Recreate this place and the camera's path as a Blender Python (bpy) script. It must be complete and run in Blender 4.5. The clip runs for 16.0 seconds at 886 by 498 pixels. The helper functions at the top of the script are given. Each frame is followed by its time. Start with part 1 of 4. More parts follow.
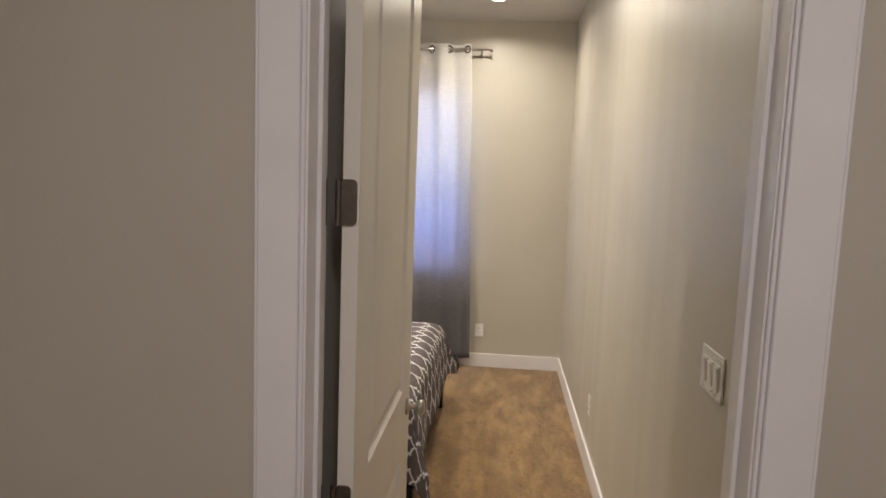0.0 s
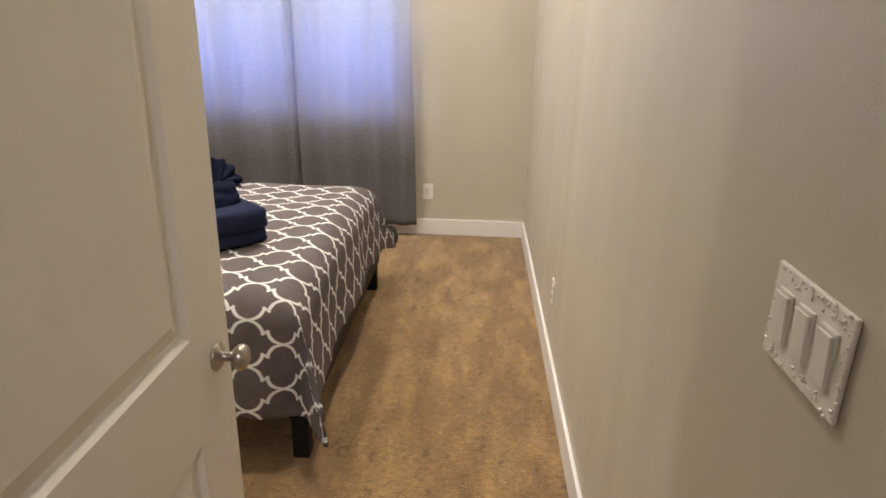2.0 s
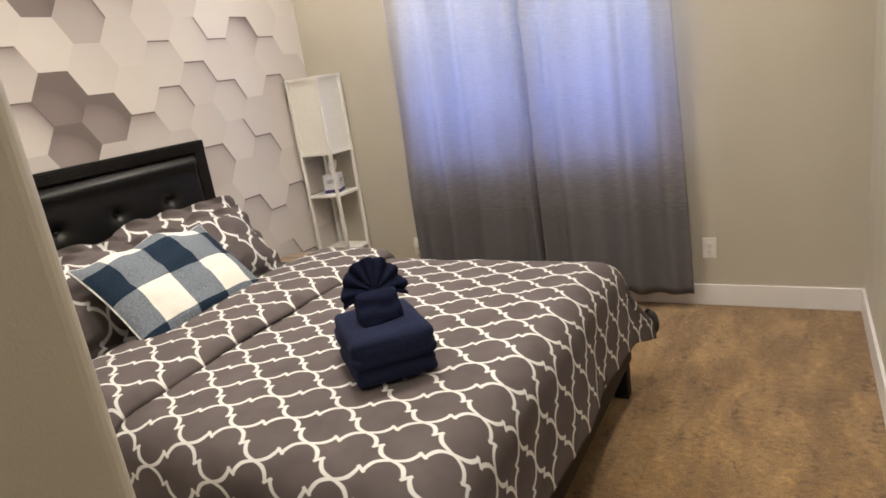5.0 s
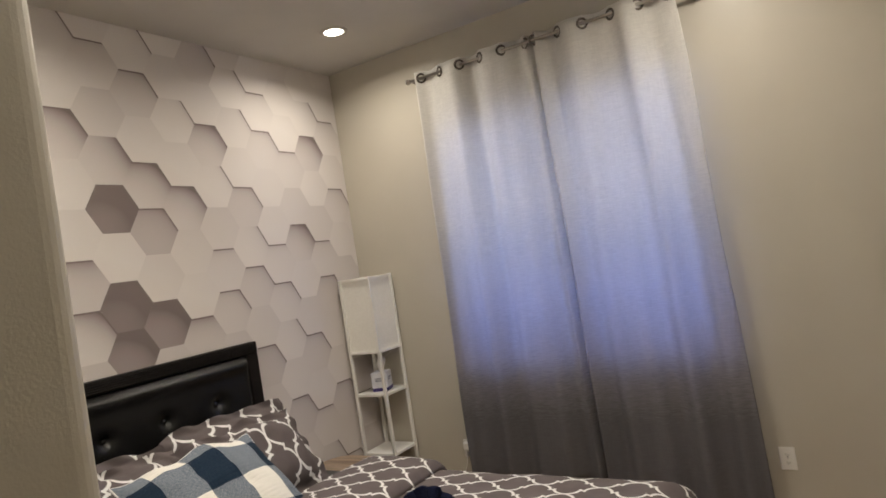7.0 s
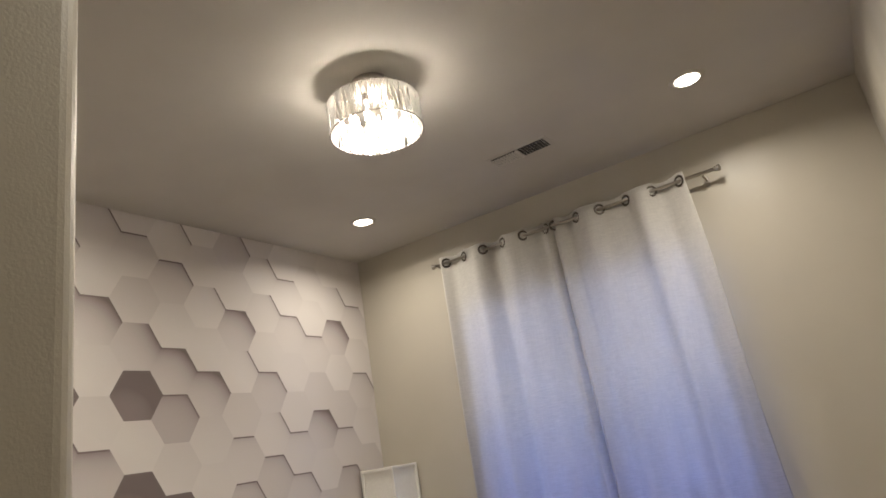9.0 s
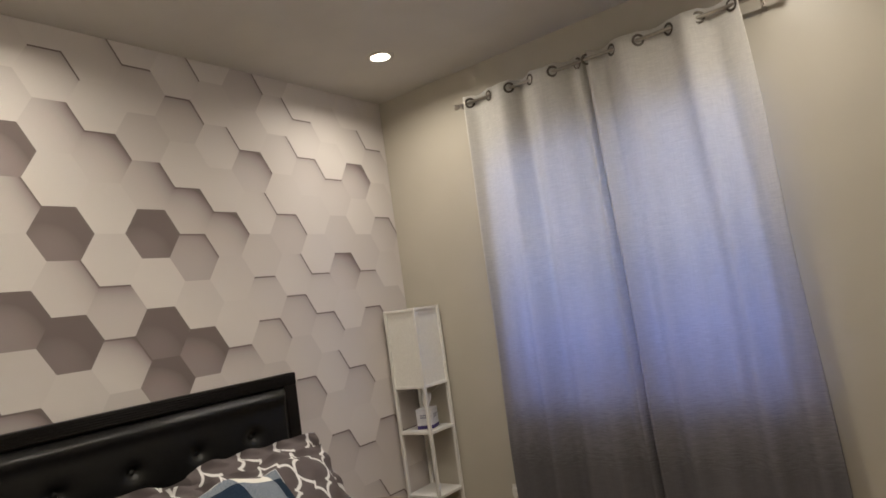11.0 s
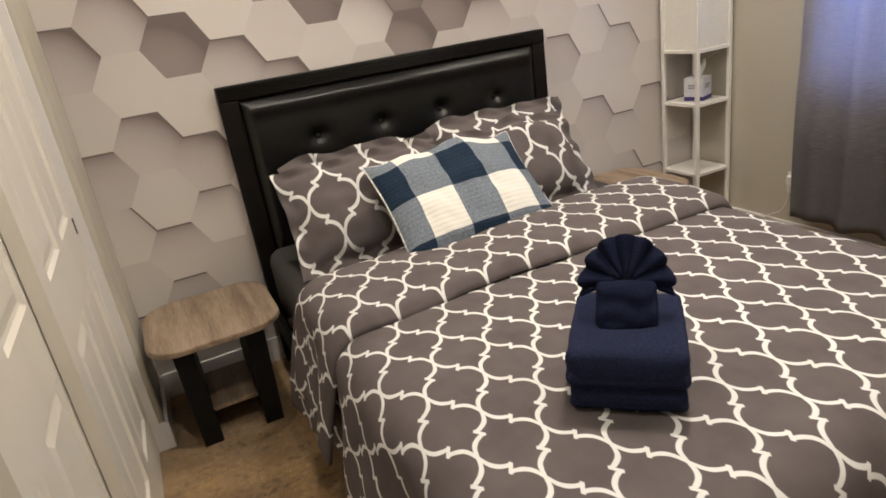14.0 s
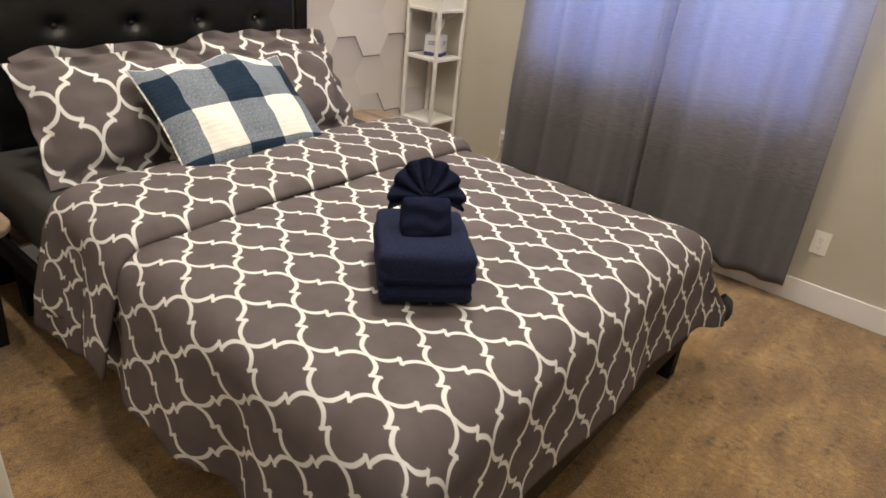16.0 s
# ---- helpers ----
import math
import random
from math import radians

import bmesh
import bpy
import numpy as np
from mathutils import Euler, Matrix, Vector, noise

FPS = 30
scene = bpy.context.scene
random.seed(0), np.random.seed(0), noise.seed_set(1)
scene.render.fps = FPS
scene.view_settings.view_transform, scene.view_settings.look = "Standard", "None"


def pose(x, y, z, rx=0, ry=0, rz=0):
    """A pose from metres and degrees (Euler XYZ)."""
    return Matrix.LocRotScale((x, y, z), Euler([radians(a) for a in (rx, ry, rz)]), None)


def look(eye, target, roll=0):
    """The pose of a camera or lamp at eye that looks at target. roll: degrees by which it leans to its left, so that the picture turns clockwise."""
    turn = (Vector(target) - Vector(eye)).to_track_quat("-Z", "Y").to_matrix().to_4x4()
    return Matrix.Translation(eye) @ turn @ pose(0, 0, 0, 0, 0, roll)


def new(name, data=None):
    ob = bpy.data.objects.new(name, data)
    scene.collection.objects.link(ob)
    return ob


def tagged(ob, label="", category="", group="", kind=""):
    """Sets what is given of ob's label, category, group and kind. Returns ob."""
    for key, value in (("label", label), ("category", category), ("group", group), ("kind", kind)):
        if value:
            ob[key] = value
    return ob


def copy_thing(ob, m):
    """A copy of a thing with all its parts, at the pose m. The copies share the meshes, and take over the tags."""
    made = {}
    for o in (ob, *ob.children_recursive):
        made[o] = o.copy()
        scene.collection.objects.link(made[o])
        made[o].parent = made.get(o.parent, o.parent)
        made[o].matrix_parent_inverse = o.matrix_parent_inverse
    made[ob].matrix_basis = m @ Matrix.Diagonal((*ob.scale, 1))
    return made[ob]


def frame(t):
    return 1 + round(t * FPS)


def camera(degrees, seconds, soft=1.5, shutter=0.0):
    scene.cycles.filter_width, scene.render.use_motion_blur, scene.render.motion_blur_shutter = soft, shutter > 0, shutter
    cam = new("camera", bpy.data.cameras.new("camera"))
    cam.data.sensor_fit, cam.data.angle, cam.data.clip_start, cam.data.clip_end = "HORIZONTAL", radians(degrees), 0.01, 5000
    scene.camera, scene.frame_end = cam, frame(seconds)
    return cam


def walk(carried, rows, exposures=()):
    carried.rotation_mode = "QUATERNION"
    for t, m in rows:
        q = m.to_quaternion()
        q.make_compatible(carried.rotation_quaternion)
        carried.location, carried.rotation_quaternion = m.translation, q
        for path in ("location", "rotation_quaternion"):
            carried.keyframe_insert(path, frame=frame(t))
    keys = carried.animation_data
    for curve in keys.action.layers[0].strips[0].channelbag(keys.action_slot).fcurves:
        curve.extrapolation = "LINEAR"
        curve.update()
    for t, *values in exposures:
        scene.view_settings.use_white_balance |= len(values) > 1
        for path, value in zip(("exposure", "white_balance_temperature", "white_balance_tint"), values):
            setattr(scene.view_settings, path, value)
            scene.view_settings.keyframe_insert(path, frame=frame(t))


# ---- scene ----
cam = camera(69.6, 16.0, soft=1.7)
PATH = [
    (0, (-0.56, -1.283, 1.659), (-0.741, 0.697, 1.443), 2.1),
    (0.5, (-0.506, -1.045, 1.631), (-0.575, 0.923, 1.284), 2.2),
    (0.7, (-0.493, -0.947, 1.62), (-0.561, 0.992, 1.135), 2.3),
    (1, (-0.477, -0.826, 1.603), (-0.546, 1.072, 0.974), 2.0),
    (1.5, (-0.395, -0.485, 1.523), (-0.477, 1.397, 0.852), 1.1),
    (2, (-0.369, -0.270, 1.501), (-0.464, 1.614, 0.838), 1.3),
    (2.5, (-0.400, -0.035, 1.482), (-0.500, 1.853, 0.828), 1.8),
    (3, (-0.430, 0.190, 1.476), (-0.541, 2.082, 0.836), 1.2),
    (3.5, (-0.412, 0.336, 1.477), (-0.665, 2.216, 0.843), -0.4),
    (4, (-0.347, 0.56, 1.477), (-0.93, 2.373, 0.866), -4.0),
    (4.2, (-0.333, 0.611, 1.478), (-1.041, 2.382, 0.877), -5.5),
    (6.3, (-0.287, 0.776, 1.557), (-1.349, 2.424, 1.16), -8.4),
    (6.5, (-0.337, 0.762, 1.605), (-1.386, 2.439, 1.313), -8.1),
    (7, (-0.351, 0.762, 1.597), (-1.4, 2.465, 1.626), -8.9),
    (7.5, (-0.351, 0.775, 1.621), (-1.39, 2.459, 1.914), -9.2),
    (8, (-0.352, 0.776, 1.635), (-1.357, 2.421, 2.165), -9.6),
    (8.2, (-0.348, 0.774, 1.627), (-1.339, 2.403, 2.231), -9.7),
    (10.3, (-0.379, 0.811, 1.57), (-1.382, 2.472, 2.053), -10.0),
    (10.5, (-0.349, 0.861, 1.578), (-1.396, 2.524, 1.953), -9.7),
    (11, (-0.374, 0.966, 1.545), (-1.568, 2.56, 1.718), -8.2),
    (11.5, (-0.393, 1.042, 1.549), (-1.829, 2.431, 1.65), -8.4),
    (12, (-0.401, 1.176, 1.526), (-2.133, 2.174, 1.584), -9.1),
    (12.5, (-0.399, 1.292, 1.529), (-2.228, 2.097, 1.61), -8.4),
    (13, (-0.409, 1.346, 1.518), (-2.235, 2.162, 1.542), -8.6),
    (13.5, (-0.397, 1.364, 1.488), (-2.195, 2.147, 1.094), -8.5),
    (14, (-0.408, 1.331, 1.503), (-2.122, 2.066, 0.781), -8.7),
    (14.5, (-0.419, 1.247, 1.511), (-1.992, 2.143, 0.661), -6.0),
    (15, (-0.427, 1.192, 1.511), (-1.87, 2.246, 0.612), -2.8),
    (15.5, (-0.436, 1.096, 1.493), (-1.76, 2.292, 0.59), -0.2),
    (16, (-0.425, 0.993, 1.513), (-1.512, 2.409, 0.611), 6.1),
]
EXPOSURES = [(0.0, 0.38), (0.5, 0.40), (1.0, 0.58), (1.5, 0.72), (3.0, 0.54), (4.2, 0.46), (6.3, -0.07), (7.0, -0.30), (8.0, -0.42), (10.5, -0.42), (11.0, -0.46), (11.5, -0.34), (12.5, -0.38), (13.5, -0.12), (14.5, 0.28), (15.5, 0.30), (16.0, 0.34)]
walk(cam, [(t, look(eye, target, roll)) for t, eye, target, roll in PATH], EXPOSURES)

# ---- world and lights ----
world = bpy.data.worlds.new("dusk")
scene.world = world
world.use_nodes = True
wn = world.node_tree.nodes
sky = wn.new("ShaderNodeTexSky")
sky.sky_type, sky.sun_disc, sky.sun_elevation, sky.sun_rotation = "NISHITA", False, radians(4), radians(250)
wn["Background"].inputs["Strength"].default_value = 0.12
world.node_tree.links.new(sky.outputs[0], wn["Background"].inputs["Color"])

WARM = (1.0, 0.915, 0.785)


def lamp(name, kind, place, power, colour, size=0.1, aim=(0, 0, -1), spread=180, shape="DISK", size_y=0.1):
    d = bpy.data.lights.new(name, kind)
    d.energy, d.color = power, colour
    if kind == "AREA":
        d.shape, d.size, d.spread = shape, size, radians(spread)
        if shape == "RECTANGLE":
            d.size_y = size_y
    else:
        d.shadow_soft_size = size
    ob = new(name, d)
    ob.matrix_world = look(place, Vector(place) + Vector(aim))
    return ob


H = 3.02            # ceiling
L = 4.33            # window wall
W = -3.28           # headboard wall
CY = 1.09           # closet front
CX = -0.95          # entry passage wall
DOWNLIGHTS = [(-2.69, 3.72), (-0.665, 3.66), (-2.71, 1.80), (-0.68, 1.75)]
CHAND = (-1.66, 2.58)
for dx, dy in DOWNLIGHTS:
    lamp("downlight_glow", "AREA", (dx, dy, H - 0.02), 14, WARM, 0.11, spread=160)
lamp("chandelier_glow", "POINT", (CHAND[0], CHAND[1], H - 0.165), 44, WARM, 0.085)
lamp("chandelier_downward_glow", "AREA", (CHAND[0], CHAND[1], H - 0.205), 24, WARM, 0.30)
lamp("hall_glow", "AREA", (-0.3, -2.0, H - 0.02), 25, (1.0, 0.92, 0.95), 0.2)
lamp("window_daylight", "AREA", (-1.67, L + 0.10, 1.63), 38, (0.36, 0.50, 1.0), 1.54, (0, -1, 0), 130, "RECTANGLE", 1.60)


# ---- materials ----
def mat(name, colour, rough=0.6, metal=0.0, second=None, scale=30.0, bump=0.0, bump_scale=200.0, spec=0.5, stretch=(1, 1, 1), detail=4.0):
    """A principled surface with coarse and fine variation and a fine relief."""
    m = bpy.data.materials.new(name)
    m.use_nodes = True
    t = m.node_tree
    b = t.nodes["Principled BSDF"]
    b.inputs["Roughness"].default_value, b.inputs["Metallic"].default_value = rough, metal
    b.inputs["Specular IOR Level"].default_value = spec
    co = t.nodes.new("ShaderNodeTexCoord")
    mp = t.nodes.new("ShaderNodeMapping")
    mp.inputs["Scale"].default_value = stretch
    t.links.new(co.outputs["Object"], mp.inputs["Vector"])
    second = second or tuple(c * 0.86 for c in colour)
    n1 = t.nodes.new("ShaderNodeTexNoise")
    n1.inputs["Scale"].default_value, n1.inputs["Detail"].default_value = scale, detail
    t.links.new(mp.outputs[0], n1.inputs["Vector"])
    r = t.nodes.new("ShaderNodeValToRGB")
    r.color_ramp.elements[0].position, r.color_ramp.elements[1].position = 0.35, 0.65
    r.color_ramp.elements[0].color, r.color_ramp.elements[1].color = (*second, 1), (*colour, 1)
    t.links.new(n1.outputs["Fac"], r.inputs["Fac"])
    t.links.new(r.outputs["Color"], b.inputs["Base Color"])
    if bump:
        n2 = t.nodes.new("ShaderNodeTexNoise")
        n2.inputs["Scale"].default_value, n2.inputs["Detail"].default_value = bump_scale, 3
        t.links.new(mp.outputs[0], n2.inputs["Vector"])
        bp = t.nodes.new("ShaderNodeBump")
        bp.inputs["Strength"].default_value, bp.inputs["Distance"].default_value = bump, 0.004
        t.links.new(n2.outputs["Fac"], bp.inputs["Height"])
        t.links.new(bp.outputs[0], b.inputs["Normal"])
    m["bsdf"] = b.name
    return m


class Nodes:
    """Short hand for building node maths."""

    def __init__(self, m):
        self.t = m.node_tree
        self.bsdf = self.t.nodes["Principled BSDF"]

    def make(self, kind):
        return self.t.nodes.new(kind)

    def put(self, a, socket):
        if hasattr(a, "is_output"):
            self.t.links.new(a, socket)
        else:
            socket.default_value = a

    def math(self, op, a, b=0.0, c=0.0, clamp=False):
        n = self.make("ShaderNodeMath")
        n.operation, n.use_clamp = op, clamp
        for k, v in enumerate((a, b, c)):
            self.put(v, n.inputs[k])
        return n.outputs[0]

    def mix(self, f, a, b):
        n = self.make("ShaderNodeMix")
        n.data_type = "RGBA"
        self.put(f, n.inputs[0])
        self.put(a, n.inputs[6])
        self.put(b, n.inputs[7])
        return n.outputs[2]

    def ramp(self, f, stops):
        n = self.make("ShaderNodeValToRGB")
        e = n.color_ramp.elements
        for k, (p, c) in enumerate(stops):
            s = e[k] if k < 2 else e.new(p)
            s.position, s.color = p, (*c, 1)
        self.put(f, n.inputs[0])
        return n.outputs[0]

    def noise(self, vec, scale, detail=3.0):
        n = self.make("ShaderNodeTexNoise")
        n.inputs["Scale"].default_value, n.inputs["Detail"].default_value = scale, detail
        if vec is not None:
            self.put(vec, n.inputs["Vector"])
        return n.outputs["Fac"]

    def bump(self, height, strength, distance=0.004):
        n = self.make("ShaderNodeBump")
        n.inputs["Strength"].default_value, n.inputs["Distance"].default_value = strength, distance
        self.put(height, n.inputs["Height"])
        self.put(n.outputs[0], self.bsdf.inputs["Normal"])

    def scaled(self, vec, s):
        n = self.make("ShaderNodeMapping")
        n.inputs["Scale"].default_value = s
        self.put(vec, n.inputs["Vector"])
        return n.outputs[0]

    def coord(self, which="Object"):
        return self.make("ShaderNodeTexCoord").outputs[which]

    def split(self, vec):
        n = self.make("ShaderNodeSeparateXYZ")
        self.put(vec, n.inputs[0])
        return n.outputs


PAINT = mat("greige_wall_paint", (0.485, 0.45, 0.378), 0.42, second=(0.462, 0.427, 0.358), scale=2.2, bump=0.10, bump_scale=260, spec=0.45)
CEIL = mat("ceiling_paint", (0.56, 0.53, 0.48), 0.85, second=(0.53, 0.50, 0.455), scale=3, bump=0.12, bump_scale=180)
TRIM = mat("white_trim_paint", (0.76, 0.74, 0.735), 0.33, second=(0.72, 0.70, 0.69), scale=6, bump=0.04, bump_scale=90)
DOORPAINT = mat("off_white_door_paint", (0.72, 0.68, 0.61), 0.36, second=(0.69, 0.65, 0.58), scale=5, bump=0.06, bump_scale=400, stretch=(1, 1, 0.15))
WHITE = mat("white_plastic", (0.74, 0.72, 0.68), 0.3, scale=8, second=(0.70, 0.68, 0.64))
LACQ = mat("white_lacquered_wood", (0.76, 0.74, 0.70), 0.4, scale=14, second=(0.71, 0.69, 0.65), bump=0.04)
SHADE = mat("white_lamp_fabric", (0.80, 0.78, 0.73), 0.9, scale=120, second=(0.74, 0.72, 0.67), bump=0.3, bump_scale=700)
NICKEL = mat("brushed_nickel", (0.42, 0.39, 0.36), 0.28, 1.0, scale=60, second=(0.46, 0.42, 0.37))
BRONZE = mat("dark_grommet_metal", (0.16, 0.14, 0.12), 0.3, 1.0, scale=60)
STEEL = mat("satin_hinge_metal", (0.20, 0.175, 0.155), 0.38, 1.0, scale=60)
BLACKWOOD = mat("espresso_wood", (0.006, 0.0048, 0.0045), 0.5, spec=0.15, second=(0.010, 0.0075, 0.0065), scale=9, bump=0.08, bump_scale=60, stretch=(1, 0.12, 1))
LEATHER = mat("black_faux_leather", (0.006, 0.006, 0.006), 0.26, spec=0.45, second=(0.008, 0.0078, 0.0075), scale=20, bump=0.25, bump_scale=320)
BLACKMETAL = mat("black_metal", (0.008, 0.0075, 0.0075), 0.6, spec=0.2, scale=20)
NAVY = mat("navy_terry", (0.024, 0.030, 0.068), 1.0, second=(0.014, 0.018, 0.044), scale=260, bump=1.0, bump_scale=520, spec=0.1)
NAVYDARK = mat("dark_navy_terry", (0.014, 0.018, 0.046), 1.0, second=(0.008, 0.011, 0.030), scale=260, bump=1.0, bump_scale=520, spec=0.1)
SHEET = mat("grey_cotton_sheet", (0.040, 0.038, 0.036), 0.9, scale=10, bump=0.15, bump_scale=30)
TISSUE = mat("white_tissue", (0.82, 0.80, 0.78), 0.95, scale=20)
CARTON = mat("white_carton", (0.68, 0.68, 0.72), 0.6, scale=20)
PURPLE = mat("purple_print", (0.06, 0.04, 0.17), 0.6, scale=20)
GREYINK = mat("grey_print", (0.30, 0.30, 0.36), 0.6, scale=20)
DARK = mat("dark_gap", (0.02, 0.018, 0.016), 0.9, scale=20)
PIPING = mat("white_piping", (0.75, 0.74, 0.72), 0.9, scale=40)
VENTGREY = mat("vent_shadow_grey", (0.035, 0.032, 0.03), 0.6, scale=20)


def carpet_material():
    m = mat("tan_plush_carpet", (0.3, 0.19, 0.09), 1.0, spec=0.05)
    n = Nodes(m)
    co = n.coord()
    big = n.noise(n.scaled(co, (2.8, 0.9, 1)), 2.4, 5)
    streak = n.noise(n.scaled(co, (15, 5.5, 1)), 1.0, 6)
    pits = n.noise(co, 40, 7)
    fine = n.noise(co, 170, 3)
    mid = n.math("ADD", n.math("MULTIPLY", streak, 0.45), n.math("MULTIPLY", pits, 0.55))
    c = n.ramp(big, [(0.35, (0.225, 0.128, 0.046)), (0.67, (0.360, 0.221, 0.086)), (0.49, (0.270, 0.157, 0.057)), (0.53, (0.318, 0.190, 0.072))])
    c2 = n.ramp(mid, [(0.37, (0.46, 0.41, 0.37)), (0.435, (0.87, 0.86, 0.85)), (0.55, (1.06, 1.06, 1.06)), (0.63, (1.45, 1.45, 1.45))])
    c3 = n.ramp(fine, [(0.32, (0.62, 0.58, 0.54)), (0.66, (1.24, 1.24, 1.24))])
    mul = n.make("ShaderNodeMix")
    mul.data_type, mul.blend_type = "RGBA", "MULTIPLY"
    mul.inputs[0].default_value = 1
    n.put(c, mul.inputs[6]), n.put(c2, mul.inputs[7])
    mul2 = n.make("ShaderNodeMix")
    mul2.data_type, mul2.blend_type = "RGBA", "MULTIPLY"
    mul2.inputs[0].default_value = 1
    n.put(mul.outputs[2], mul2.inputs[6]), n.put(c3, mul2.inputs[7])
    n.put(mul2.outputs[2], n.bsdf.inputs["Base Color"])
    h = n.math("ADD", n.math("MULTIPLY", mid, 0.8), fine)
    n.bump(h, 1.0, 0.012)
    n.bsdf.inputs["Sheen Weight"].default_value = 0.3
    return m


def trellis_material(name, cell=(0.124, 0.078)):
    """Taupe cotton printed with a white quatrefoil trellis, laid out along the cloth's own UV in metres."""
    m = mat(name, (0.13, 0.115, 0.112), 0.9, spec=0.15)
    n = Nodes(m)
    uv = n.coord("UV")
    wob = n.make("ShaderNodeTexNoise")
    wob.inputs["Scale"].default_value = 60
    n.put(uv, wob.inputs["Vector"])
    x, y, _ = n.split(uv)

    def fold(v, size):
        a = n.math("DIVIDE", v, 2 * size)
        a = n.math("SUBTRACT", a, n.math("ROUND", a))
        return n.math("ABSOLUTE", n.math("MULTIPLY", a, 2.0))      # 0 at a centre, 1 at the next centre's line
    ax, ay = fold(x, cell[0]), fold(y, cell[1])
    w = n.math("SUBTRACT", ax, ay)
    aw = n.math("ABSOLUTE", w)
    bulge = n.math("MULTIPLY", n.math("SINE", n.math("MULTIPLY", n.math("SUBTRACT", n.math("MULTIPLY", aw, 1.22), 0.22), math.pi)), 0.125)
    spike = n.math("MULTIPLY", n.math("EXPONENT", n.math("MULTIPLY", aw, -16.0)), 0.075)
    p = n.math("MULTIPLY", n.math("SIGN", w), n.math("SUBTRACT", spike, bulge))
    s = n.math("SUBTRACT", n.math("ADD", ax, ay), 1.0)
    f = n.math("ABSOLUTE", n.math("SUBTRACT", s, p))
    tie = n.math("MAXIMUM", n.math("MULTIPLY", aw, 1.25), n.math("SUBTRACT", n.math("ABSOLUTE", s), 0.13))
    f = n.math("MINIMUM", f, tie)
    lim = n.math("ADD", 0.098, n.math("MULTIPLY", n.math("SUBTRACT", wob.outputs["Fac"], 0.5), 0.03))
    line = n.math("MULTIPLY", n.math("SUBTRACT", lim, f), 30.0, clamp=True)
    cloth = n.ramp(n.noise(n.scaled(uv, (1, 1, 1)), 9, 5), [(0.3, (0.093, 0.078, 0.079)), (0.7, (0.122, 0.103, 0.103))])
    weave = n.noise(n.scaled(uv, (1, 3, 1)), 500, 2)
    n.put(n.mix(line, cloth, (0.665, 0.655, 0.650, 1)), n.bsdf.inputs["Base Color"])
    crease = n.noise(uv, 7, 3)
    n.bump(n.math("ADD", n.math("MULTIPLY", weave, 0.06), n.math("MULTIPLY", crease, 1.6)), 0.35, 0.012)
    return m


def ombre_material():
    """Linen curtain, dyed from white at the top to charcoal at the hem; lets daylight through."""
    m = mat("ombre_linen_curtain", (0.8, 0.8, 0.8), 0.95, spec=0.05)
    n = Nodes(m)
    pos = n.coord("Object")
    slub = n.noise(n.scaled(pos, (22, 22, 240)), 1.0, 4)
    slub2 = n.noise(n.scaled(pos, (230, 230, 14)), 1.0, 3)
    z = n.split(pos)[2]
    zz = n.math("ADD", n.math("DIVIDE", z, 2.8), n.math("MULTIPLY", n.math("SUBTRACT", slub, 0.5), 0.10))
    # ombre dye; the violet-blue middle stops add the window's daylight to the colour
    c = n.ramp(zz, [(0.10, (0.195, 0.186, 0.196)), (0.98, (0.84, 0.82, 0.78)), (0.20, (0.205, 0.196, 0.208)), (0.27, (0.275, 0.262, 0.280)),
                    (0.335, (0.355, 0.338, 0.368)), (0.42, (0.36, 0.355, 0.40)), (0.56, (0.50, 0.50, 0.53)), (0.67, (0.70, 0.68, 0.665))])
    # dye seen through, tinted blue at mid height to strengthen the daylight glow
    through_tint = n.ramp(zz, [(0.20, (0.14, 0.14, 0.15)), (0.98, (0.62, 0.60, 0.56)), (0.27, (0.30, 0.30, 0.33)), (0.33, (0.48, 0.48, 0.55)),
                              (0.45, (0.62, 0.63, 0.72)), (0.64, (0.64, 0.64, 0.64))])
    tex = n.ramp(n.math("ADD", n.math("MULTIPLY", slub, 0.6), n.math("MULTIPLY", slub2, 0.4)), [(0.34, (0.84, 0.84, 0.84)), (0.64, (1.10, 1.10, 1.10))])
    mul = n.make("ShaderNodeMix")
    mul.data_type, mul.blend_type = "RGBA", "MULTIPLY"
    mul.inputs[0].default_value = 1
    n.put(c, mul.inputs[6]), n.put(tex, mul.inputs[7])
    col = mul.outputs[2]
    n.put(col, n.bsdf.inputs["Base Color"])
    n.bump(n.math("ADD", slub, slub2), 0.35, 0.002)
    tr = n.make("ShaderNodeBsdfTranslucent")
    n.put(through_tint, tr.inputs["Color"])
    mx = n.make("ShaderNodeMixShader")
    mx.inputs[0].default_value = 0.42
    n.put(n.bsdf.outputs[0], mx.inputs[1]), n.put(tr.outputs[0], mx.inputs[2])
    n.put(mx.outputs[0], n.t.nodes["Material Output"].inputs["Surface"])
    return m


